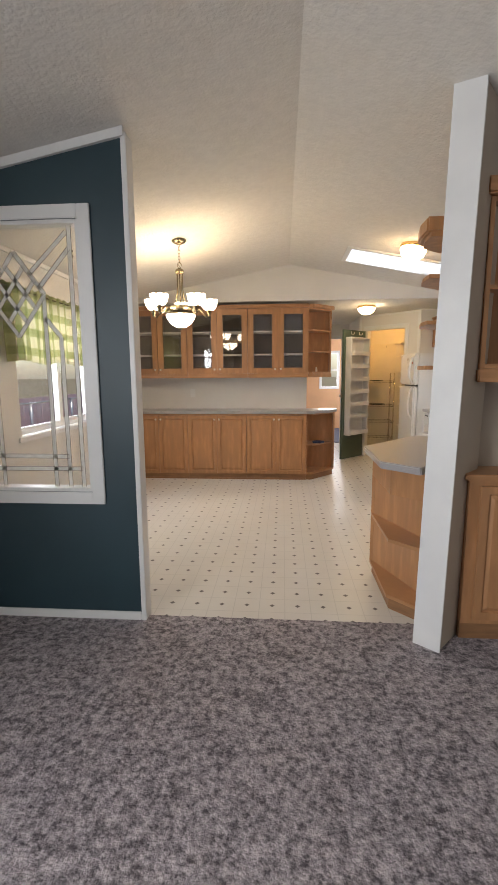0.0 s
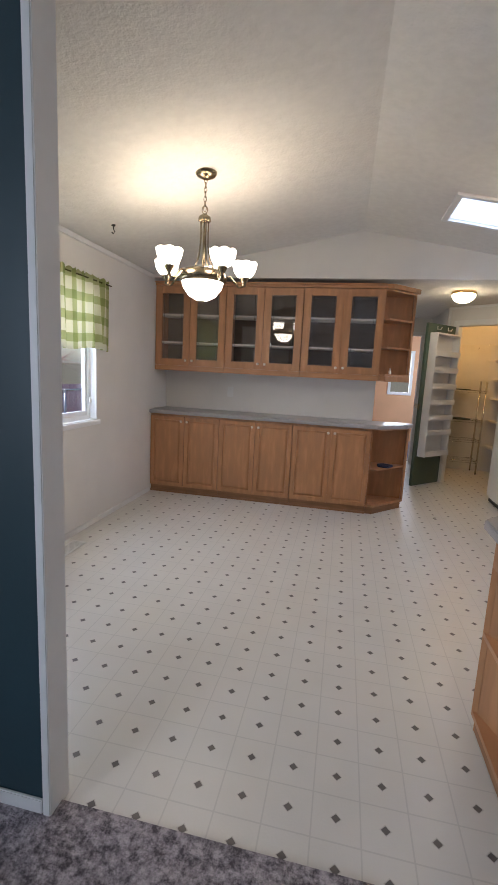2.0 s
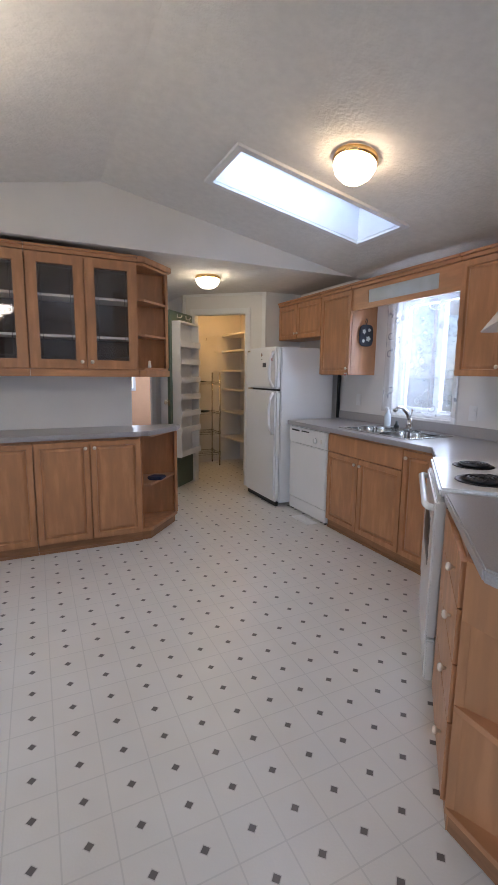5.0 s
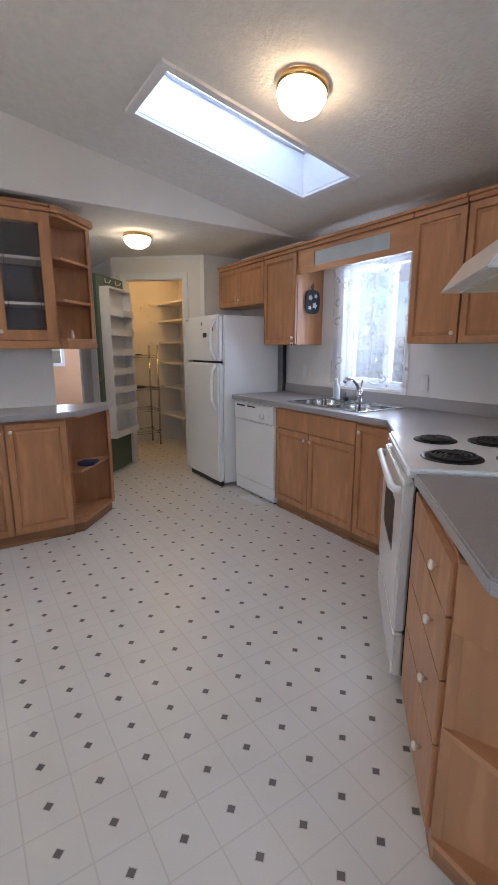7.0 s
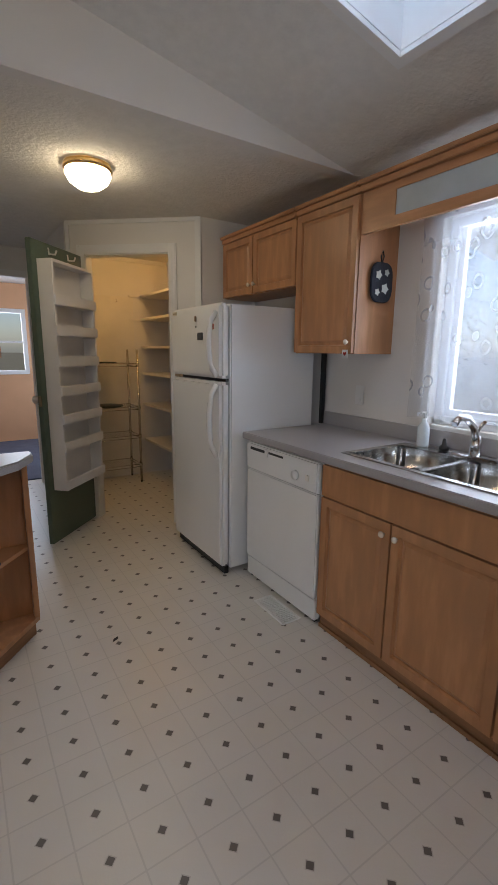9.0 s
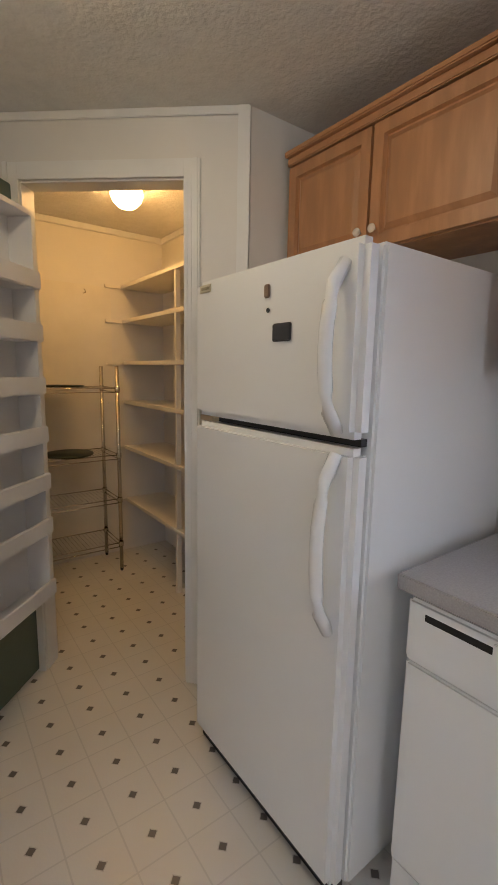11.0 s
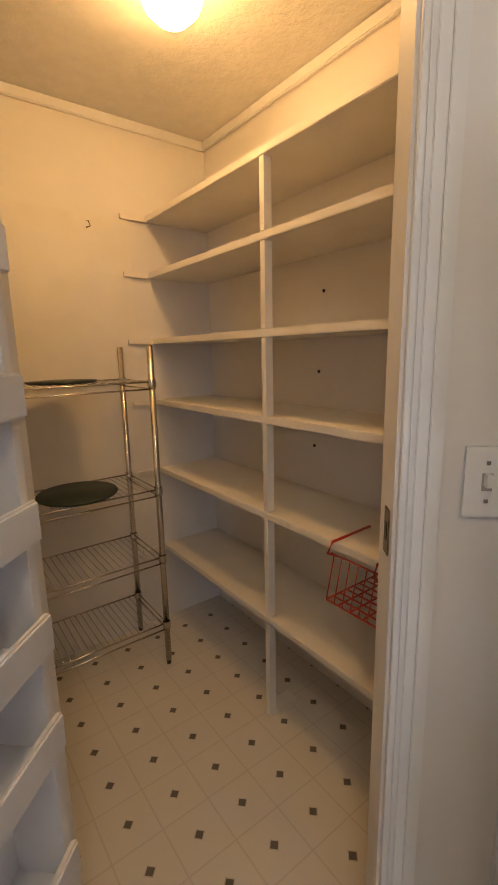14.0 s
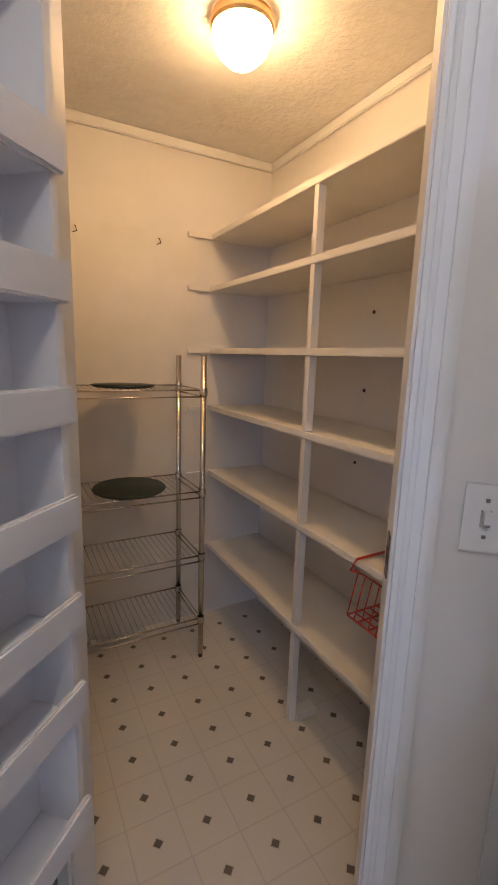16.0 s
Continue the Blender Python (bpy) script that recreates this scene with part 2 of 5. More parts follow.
_r.color_ramp.elements[0].color, _r.color_ramp.elements[1].color = (0.088, 0.077, 0.086, 1), (0.48, 0.43, 0.45, 1)


# ---- mesh helpers ----
def box(bm, x0, y0, z0, x1, y1, z1):
    v = [bm.verts.new(p) for p in ((x0, y0, z0), (x1, y0, z0), (x1, y1, z0), (x0, y1, z0), (x0, y0, z1), (x1, y0, z1), (x1, y1, z1), (x0, y1, z1))]
    fs = [bm.faces.new([v[i] for i in q]) for q in ((3, 2, 1, 0), (4, 5, 6, 7), (0, 1, 5, 4), (1, 2, 6, 5), (2, 3, 7, 6), (3, 0, 4, 7))]
    return fs


def prism(bm, pts, z0, z1):
    """Upright prism; z1 may be a function of x, y."""
    a = sum(p[0] * q[1] - q[0] * p[1] for p, q in zip(pts, pts[1:] + pts[:1]))
    if a < 0:
        pts = pts[::-1]
    top = z1 if callable(z1) else (lambda x, y: z1)
    lo = [bm.verts.new((x, y, z0)) for x, y in pts]
    hi = [bm.verts.new((x, y, top(x, y))) for x, y in pts]
    bm.faces.new(lo[::-1])
    bm.faces.new(hi)
    n = len(pts)
    for i in range(n):
        bm.faces.new((lo[i], lo[(i + 1) % n], hi[(i + 1) % n], hi[i]))


def lathe(bm, prof, n=24, at=(0, 0, 0), wave=0):
    rings = []
    for k, (r, z) in enumerate(prof):
        rings.append([bm.verts.new((at[0] + r * math.cos(2 * math.pi * i / n), at[1] + r * math.sin(2 * math.pi * i / n),
                                    at[2] + z + (wave * abs(math.sin(4.0 * 2 * math.pi * i / n)) if k == len(prof) - 1 else 0))) for i in range(n)])
    for a, b in zip(rings, rings[1:]):
        for i in range(n):
            bm.faces.new((a[i], a[(i + 1) % n], b[(i + 1) % n], b[i]))
    if prof[0][0] > 1e-5:
        bm.faces.new(rings[0][::-1])
    for f in bm.faces:
        f.smooth = True


def tube(bm, pts, r, n=8):
    pts = [Vector(p) for p in pts]
    rings = []
    for i, p in enumerate(pts):
        d = (pts[min(i + 1, len(pts) - 1)] - pts[max(i - 1, 0)]).normalized()
        s = d.cross(Vector((0, 0, 1))) if abs(d.z) < 0.95 else d.cross(Vector((1, 0, 0)))
        s.normalize()
        w = d.cross(s)
        rings.append([bm.verts.new(p + (s * math.cos(2 * math.pi * k / n) + w * math.sin(2 * math.pi * k / n)) * r) for k in range(n)])
    for a, b in zip(rings, rings[1:]):
        for k in range(n):
            f = bm.faces.new((a[k], a[(k + 1) % n], b[(k + 1) % n], b[k]))
            f.smooth = True
    bm.faces.new(rings[0][::-1])
    bm.faces.new(rings[-1])


def part(name, bm, material, parent=None, label="", bevel=0.0):
    me = bpy.data.meshes.new(name)
    bmesh.ops.recalc_face_normals(bm, faces=bm.faces)
    if bevel:
        es = [e for e in bm.edges if len(e.link_faces) == 2 and e.calc_face_angle(0) > 0.6]
        bmesh.ops.bevel(bm, geom=es, offset=bevel, segments=2, affect="EDGES", clamp_overlap=True)
    bm.to_mesh(me)
    bm.free()
    me.materials.append(material)
    o = new(name, me)
    if parent:
        o.parent = parent
    if label:
        tagged(o, label)
    return o


def boxes(name, bs, material, parent=None, label="", bevel=0.0):
    bm = bmesh.new()
    for b in bs:
        box(bm, *b)
    return part(name, bm, material, parent, label, bevel)


def poly(name, pts, z0, z1, material, parent=None, label="", bevel=0.0):
    bm = bmesh.new()
    prism(bm, pts, z0, z1)
    return part(name, bm, material, parent, label, bevel)


def turned(name, prof, material, parent=None, at=(0, 0, 0), n=24, label="", wave=0):
    bm = bmesh.new()
    lathe(bm, prof, n, at, wave)
    return part(name, bm, material, parent, label)


def wire(name, runs, r, material, parent=None, label="", n=6):
    bm = bmesh.new()
    for run in runs:
        tube(bm, run, r, n)
    return part(name, bm, material, parent, label)


def thing(name, m, label, category, group=""):
    o = new(name)
    o.matrix_world = m
    return tagged(o, label, category, group)


def setting(o, label, category):
    return tagged(o, label, category, kind="structure")


# ---- the shell ----
YT = 2.78
XL, XR, YD, YG, YB, YP, YE = -2.0, 2.56, 2.80, 6.27, 6.68, 9.36, 12.0
FLAT = 2.32
YQ = 9.2476


def vault(x, y=0):
    return 2.72 - 0.19 * abs(x - 0.105)


setting(boxes("floor", [(XL - 0.3, YD + 0.03, -0.12, XR + 0.3, YE + 0.3, 0.0)], VINYL), "off-white sheet vinyl with small taupe diamonds", "floor")
setting(boxes("carpet", [(XL - 0.3, -3.2, -0.12, XR + 1.2, YD + 0.026, 0.012)], CARPET), "mottled grey and taupe shag carpet", "carpet")

# vaulted ceiling with a skylight shaft, one mesh
SK = (0.705, 5.155, 1.885, 5.605)
bm = bmesh.new()
HO = (SK[0] - 0.01, SK[1] - 0.01, SK[2] + 0.01, SK[3] + 0.01)
for x0, y0, x1, y1 in ((XL - 0.3, -3.2, 0.105, YG), (0.105, -3.2, HO[0], YG), (HO[2], -3.2, XR + 1.2, YG), (HO[0], -3.2, HO[2], HO[1]), (HO[0], HO[3], HO[2], YG)):
    lo = [bm.verts.new((x, y, vault(x))) for x, y in ((x0, y0), (x1, y0), (x1, y1), (x0, y1))]
    hi = [bm.verts.new(v.co + Vector((0, 0, 0.14))) for v in lo]
    bm.faces.new(lo)
    bm.faces.new(hi[::-1])
    for i in range(4):
        bm.faces.new((lo[i], lo[(i + 1) % 4], hi[(i + 1) % 4], hi[i]))
setting(part("ceiling_vault", bm, CEIL), "white textured vaulted ceiling", "ceiling")
setting(boxes("ceiling_flat", [(XL - 0.3, YG + 0.06, FLAT, XR + 0.3, YE + 0.3, FLAT + 0.12)], CEIL), "white textured flat ceiling", "ceiling")
bm = bmesh.new()
prism(bm, [(XL - 0.3, YG), (0.105, YG), (XR + 0.3, YG), (XR + 0.3, YG + 0.06), (0.105, YG + 0.06), (XL - 0.3, YG + 0.06)], FLAT - 0.03, lambda x, y: vault(x) + 0.13)
setting(part("wall_gable", bm, WALL), "white gable wall above the flat ceiling", "wall")

# skylight: shaft, trim and pane
sk = setting(thing("skylight_1", Matrix.Identity(4), "", ""), "white framed skylight in the sloped ceiling", "skylight")
bm = bmesh.new()
a, b, c, d = SK
for x0, y0, x1, y1 in ((a - 0.02, b - 0.02, c + 0.02, b), (a - 0.02, d, c + 0.02, d + 0.02), (a - 0.02, b, a, d), (c, b, c + 0.02, d)):
    prism(bm, [(x0, y0), (x1, y0), (x1, y1), (x0, y1)], 0, 1)
for v in bm.verts:
    v.co.z = vault(v.co.x) + (0.002 if v.co.z < 0.5 else 0.29)
part("shaft", bm, TRIM, sk)
bm = bmesh.new()
for x0, y0, x1, y1 in ((a - 0.04, b - 0.04, c + 0.04, b), (a - 0.04, d, c + 0.04, d + 0.04), (a - 0.04, b, a, d), (c, b, c + 0.04, d)):
    prism(bm, [(x0, y0), (x1, y0), (x1, y1), (x0, y1)], 0, 1)
for v in bm.verts:
    v.co.z = vault(v.co.x) - (0.018 if v.co.z < 0.5 else 0.001)
part("trim", bm, TRIM, sk)
bm = bmesh.new()
for x0, y0, x1, y1 in ((a, b, c, b + 0.03), (a, d - 0.03, c, d), (a, b + 0.03, a + 0.03, d - 0.03), (c - 0.03, b + 0.03, c, d - 0.03)):
    prism(bm, [(x0, y0), (x1, y0), (x1, y1), (x0, y1)], 0, 1)
for v in bm.verts:
    v.co.z = vault(v.co.x) + (0.25 if v.co.z < 0.5 else 0.288)
part("pane_frame", bm, WINW, sk)
bm = bmesh.new()
prism(bm, [(a - 0.02, b - 0.02), (c + 0.02, b - 0.02), (c + 0.02, d + 0.02), (a - 0.02, d + 0.02)], 0, 1)
for v in bm.verts:
    v.co.z = vault(v.co.x) + (0.292 if v.co.z < 0.5 else 0.30)
part("pane", bm, ACRYL, sk)


def wall_y(name, y0, y1, x0, x1, top, holes=(), material=WALL, label="white panelled wall"):
    """A wall along x, with rectangular openings (x0, z0, x1, z1)."""
    bm = bmesh.new()
    xs = sorted({x0, x1, 0.105 if x0 < 0.105 < x1 else x0, *[h[0] for h in holes], *[h[2] for h in holes]})
    for p, q in zip(xs, xs[1:]):
        hs = [h for h in holes if h[0] < (p + q) / 2 < h[2]]
        base = 0.0
        for h in hs:
            if h[1] > 0:
                box(bm, p, y0, 0, q, y1, h[1])
            base = h[3]
        prism(bm, [(p, y0), (q, y0), (q, y1), (p, y1)], base, top)
    return setting(part(name, bm, material), label, "wall")


def wall_x(name, x0, x1, y0, y1, top, holes=(), material=WALL, label="white panelled wall"):
    bm = bmesh.new()
    ys = sorted({y0, y1, *[h[0] for h in holes], *[h[2] for h in holes]})
    for p, q in zip(ys, ys[1:]):
        hs = [h for h in holes if h[0] < (p + q) / 2 < h[2]]
        base = 0.0
        for h in hs:
            if h[1] > 0:
                box(bm, x0, p, 0, x1, q, h[1])
            base = h[3]
        box(bm, x0, p, base, x1, q, top)
    return setting(part(name, bm, material), label, "wall")


VT = lambda x, y: vault(x) + 0.02
WIN = (3.80, 0.90, 5.18, 1.98)
wall_x("wall_west", XL - 0.12, XL, -3.2, YG + 0.06, vault(XL) + 0.02, [(-1.1, 0.8, 0.5, 2.1), WIN])
wall_x("wall_west_back", XL - 0.12, XL, YG + 0.06, YE, FLAT)
WIN2 = (5.19, 1.02, 5.84, 2.02)
wall_x("wall_east", XR, XR + 0.12, 2.9, YG + 0.06, vault(XR) + 0.03, [WIN2])
# the opening is out of view, added to let in the far-room fill
wall_x("wall_east_back", XR, XR + 0.12, YG + 0.06, YE, FLAT, [(10.2, 0.9, 11.4, 2.0)])
wall_y("wall_south", -3.2, -3.08, XL - 0.12, XR + 1.1, VT)
wall_x("wall_living_east", XR + 0.9, XR + 1.02, -3.1, 3.1, vault(XR + 0.9) + 0.02)
# teal partition with the leaded window
LW = (-1.86, 0.75, -0.99, 2.155)
wall_y("wall_teal", YT, YT + 0.075, XL, -0.752, VT, [LW], TEAL, "dark teal painted partition wall")
setting(boxes("trim_teal_end", [(-0.752, YT - 0.012, 0.0, -0.725, YT + 0.085, 2.535)], TRIM, bevel=0.003), "white corner trim on the partition end", "trim")
setting(boxes("baseboard", [(XL, YT - 0.013, 0.012, -0.754, YT - 0.001, 0.06)], TRIM, bevel=0.003), "white baseboard under the teal wall", "baseboard")
bm = bmesh.new()
prism(bm, [(XL, YT - 0.02), (-0.735, YT - 0.02), (-0.735, YT - 0.001), (XL, YT - 0.001)], 0, 1)
for v in bm.verts:
    v.co.z = vault(v.co.x) - (0.045 if v.co.z < 0.5 else 0.002)
setting(part("crown_trim", bm, TRIM), "white trim along the sloped ceiling", "trim")
# wall strip behind the post and the wall behind the built-in
post = setting(poly("wall_post", [(0.72, 2.65), (0.81, 2.58), (1.02, 2.82), (1.02, 3.0), (0.93, 2.92)], 0, VT, BEIGE), "beige angled wall stub", "wall")
post_trim = setting(poly("trim_post", [(0.705, 2.652), (0.81, 2.566), (0.818, 2.577), (0.722, 2.657)], 0, lambda x, y: vault(x) - 0.002, TRIM), "white end trim of the angled wall", "trim")
for o in (post, post_trim):
    for v in o.data.vertices:
        v.co.x += 0.02 * v.co.z
wall_y("wall_kitchen_south", 2.90, 3.02, 1.02, XR + 1.0, VT, (), BEIGE, "beige wall behind the built-in hutch")
# back wall behind the cabinets, hall walls, far room
wall_y("wall_north", YB, YB + 0.11, XL, 0.36, FLAT)
wall_x("wall_hall_west", 0.25, 0.36, YB + 0.11, YP, FLAT)
wall_x("wall_hall_east", 1.30, 1.40, 8.215, YP + 0.10, FLAT)
wall_y("wall_hall_end", YP, YP + 0.10, 0.25, 1.30, FLAT, [(0.46, 0, 1.17, 2.05)])
wall_y("wall_pantry_back", YQ - 0.02, YQ + 0.08, 1.40, XR, FLAT)
FW = (1.00, 1.05, 1.42, 1.92)
wall_y("wall_far", YE, YE + 0.12, XL, XR, FLAT, [FW], PEACH, "peach painted wall of the far room")
wall_x("wall_far_west", -0.6, -0.5, YP + 0.1, YE, FLAT, (), PEACH, "peach painted wall of the far room")
setting(boxes("door_2_casing", [(0.40, YP - 0.015, 0, 0.46, YP, 2.11), (1.17, YP - 0.015, 0, 1.23, YP, 2.11), (0.46, YP - 0.015, 2.05, 1.17, YP, 2.11)], TRIM, bevel=0.003), "white door casing at the end of the hall", "door casing")
setting(boxes("far_rug", [(-0.4, YP + 0.2, 0.001, XR - 0.1, YE - 0.05, 0.014)], mat("blue_grey_carpet", (0.10, 0.11, 0.16), 0.95, bump=0.5)), "blue-grey carpet of the far room", "carpet")
# pantry front: short wall by the fridge and the diagonal door wall
wall_y("wall_fridge_side", 7.485, 7.565, 2.09, XR, FLAT)
DG = pose(1.305, 8.17, 0, 0, 0, -41.2)
dw = boxes("wall_pantry_front", [(0, 0, 0, 0.135, 0.09, FLAT), (0.805, 0, 0, 1.035, 0.09, FLAT), (0.135, 0, 2.09, 0.805, 0.09, FLAT)], WALL)
dw.matrix_world = DG
setting(dw, "white diagonal wall of the corner pantry", "wall")
cs = boxes("door_1_casing", [(0.085, -0.014, 0, 0.145, 0, 2.145), (0.795, -0.014, 0, 0.855, 0, 2.145), (0.145, -0.014, 2.082, 0.795, 0, 2.145),
                             (0.136, 0.0005, 0, 0.150, 0.09, 2.088), (0.790, 0.0005, 0, 0.804, 0.09, 2.088), (0.150, 0.0005, 2.075, 0.790, 0.09, 2.088),
                             (0.092, -0.020, 0, 0.108, -0.0145, 2.145), (0.832, -0.020, 0, 0.848, -0.0145, 2.145), (0.814, -0.018, 0, 0.824, -0.0145, 2.09), (0.804, -0.017, 0, 0.809, -0.0145, 2.09)], TRIM, bevel=0.003)
cs.matrix_world = DG
setting(cs, "white moulded casing of the pantry door", "door casing")
ct = boxes("trim_pantry_corner", [(0.995, -0.012, 0, 1.04, 0, FLAT), (0, -0.012, 0, 0.03, 0, FLAT), (0.03, -0.012, FLAT - 0.03, 0.995, 0, FLAT - 0.001)], TRIM, bevel=0.002)
ct.matrix_world = DG
setting(ct, "white corner and ceiling trim", "trim")
st = thing("strike_plate", DG, "worn brass strike plate in the door jamb", "strike plate")
boxes("plate", [(0.7868, 0.018, 1.02, 0.7898, 0.046, 1.10)], BRASS, st, bevel=0.001)
boxes("latch_hole", [(0.7860, 0.026, 1.045, 0.7867, 0.038, 1.075)], BLACK, st)
setting(boxes("baseboard_west", [(XL, YD + 0.12, 0, XL + 0.012, 6.24, 0.045)], TRIM, bevel=0.003), "white baseboard along the dining wall", "baseboard")
setting(boxes("cove_west", [(XL, YD + 0.12, vault(XL) - 0.045, XL + 0.022, YG - 0.001, vault(XL) - 0.008)], TRIM, bevel=0.004), "white cove trim at the ceiling", "trim")
setting(boxes("cove_pantry", [(1.40, YQ - 0.04, FLAT - 0.04, XR, YQ - 0.021, FLAT - 0.001), (XR - 0.02, 7.57, FLAT - 0.04, XR - 0.001, YQ - 0.04, FLAT - 0.001)], TRIM, bevel=0.004), "white cove trim in the pantry", "trim")

# ---- cabinets ----
def raised(bm, x0, z0, x1, z1, y, t=0.019, rim=0.055):
    """Raised-panel door leaf whose back lies at y and whose front is at y - t."""
    fs = box(bm, x0, y - t, z0, x1, y, z1)
    f = fs[2]
    rim = min(rim, (x1 - x0) * 0.28, (z1 - z0) * 0.28)
    if rim < 0.01:
        return
    for thick, deep in ((rim, 0.0), (0.006, -0.012), (0.008, 0.0), (0.024, 0.010)):
        bm.normal_update()
        bmesh.ops.inset_region(bm, faces=[f], thickness=thick, depth=deep)



KNOBP = [(0.004, 0.0), (0.005, 0.009), (0.013, 0.014), (0.0145, 0.020), (0.010, 0.026), (0.0, 0.0275)]


def knob(parent, x, y, z):
    bm = bmesh.new()
    lathe(bm, KNOBP, 14)
    bmesh.ops.rotate(bm, verts=bm.verts, cent=(0, 0, 0), matrix=Matrix.Rotation(radians(90), 3, "X"))
    bmesh.ops.translate(bm, verts=bm.verts, vec=(x, y, z))
    return part("knob", bm, KNOB, parent, "cream ceramic knob")


def door(parent, x0, z0, x1, z1, kx=None, kz=None, name="door", rim=0.055):
    bm = bmesh.new()
    raised(bm, x0 + 0.0015, z0, x1 - 0.0015, z1, -0.001, rim=rim)
    d = part(name, bm, WOOD, parent)
    if kx is not None:
        knob(d, kx, -0.020, kz)
    return d


def base_unit(m, w, doors, label, depth=0.58, drawer=False, h=0.875, knobs=None, group="base cabinets"):
    c = thing("base_cabinet", m, label, "cabinet", group)
    boxes("body", [(0, 0, 0.075, w, depth, 0.735), (0, 0, 0.735, w, 0.05, h)] if drawer else [(0, 0, 0.075, w, depth, h)], WOOD, c)
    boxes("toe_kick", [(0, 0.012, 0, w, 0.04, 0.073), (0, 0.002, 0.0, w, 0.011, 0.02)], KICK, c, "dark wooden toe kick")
    top = h - 0.175 if drawer else h - 0.022
    if drawer:
        door(c, 0.003, h - 0.165, w - 0.003, h - 0.015, name="drawer_front", rim=0.0005)
    n = len(doors) - 1
    for i in range(n):
        x0, x1 = doors[i], doors[i + 1]
        kx = (x1 - 0.033 if i % 2 == 0 else x0 + 0.033) if n > 1 else x0 + 0.04
        door(c, x0 + 0.003, 0.085, x1 - 0.003, top, kx, top - 0.05)
    return c


LX = [-1.995, -1.215, -0.437, 0.343]
for a, b in zip(LX, LX[1:]):
    base_unit(pose(a, 6.27, 0, 0, 0, 0), b - a - 0.002, [0.0, (b - a) / 2, b - a - 0.002], "honey maple base cabinet with two raised panel doors", depth=0.40)
# open corner shelf at the end of the buffet
es = thing("end_shelf", pose(0.343, 6.27, 0), "honey maple open end shelf with angled corner", "shelf")
EP = [(0.0, 0.0), (0.08, 0.0), (0.40, 0.36), (0.40, 0.41), (0.0, 0.41)]
poly("bottom", EP, 0.075, 0.10, WOOD, es)
poly("shelf_board", [(0.015, 0.02), (0.08, 0.02), (0.385, 0.37), (0.385, 0.40), (0.015, 0.40)], 0.45, 0.468, WOODX, es)
poly("top_board", EP, 0.857, 0.875, WOOD, es)
boxes("back_panel", [(0.0, 0.392, 0.10, 0.40, 0.41, 0.857)], WOODIN, es)
boxes("side_panel", [(0.0, 0.0, 0.10, 0.016, 0.392, 0.857)], WOODIN, es)
boxes("end_stile", [(0.376, 0.345, 0.10, 0.40, 0.392, 0.857)], WOOD, es)
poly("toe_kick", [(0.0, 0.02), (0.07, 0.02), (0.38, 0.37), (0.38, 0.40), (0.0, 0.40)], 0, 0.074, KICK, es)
bc = poly("blue_cloth", [(0.44, 6.40), (0.54, 6.38), (0.60, 6.47), (0.50, 6.52), (0.43, 6.46)], 0.4685, 0.495, BLUE, bevel=0.008)
tagged(bc, "folded dark blue cloth on the open end shelf", "cloth")
wt = poly("buffet_worktop", [(XL + 0.001, 6.22), (0.40, 6.22), (0.70, 6.47), (0.77, 6.60), (0.77, 6.678), (XL + 0.001, 6.678)], 0.876, 0.915, LAM, bevel=0.006)
tagged(wt, "grey laminate buffet worktop with rounded edge", "worktop")
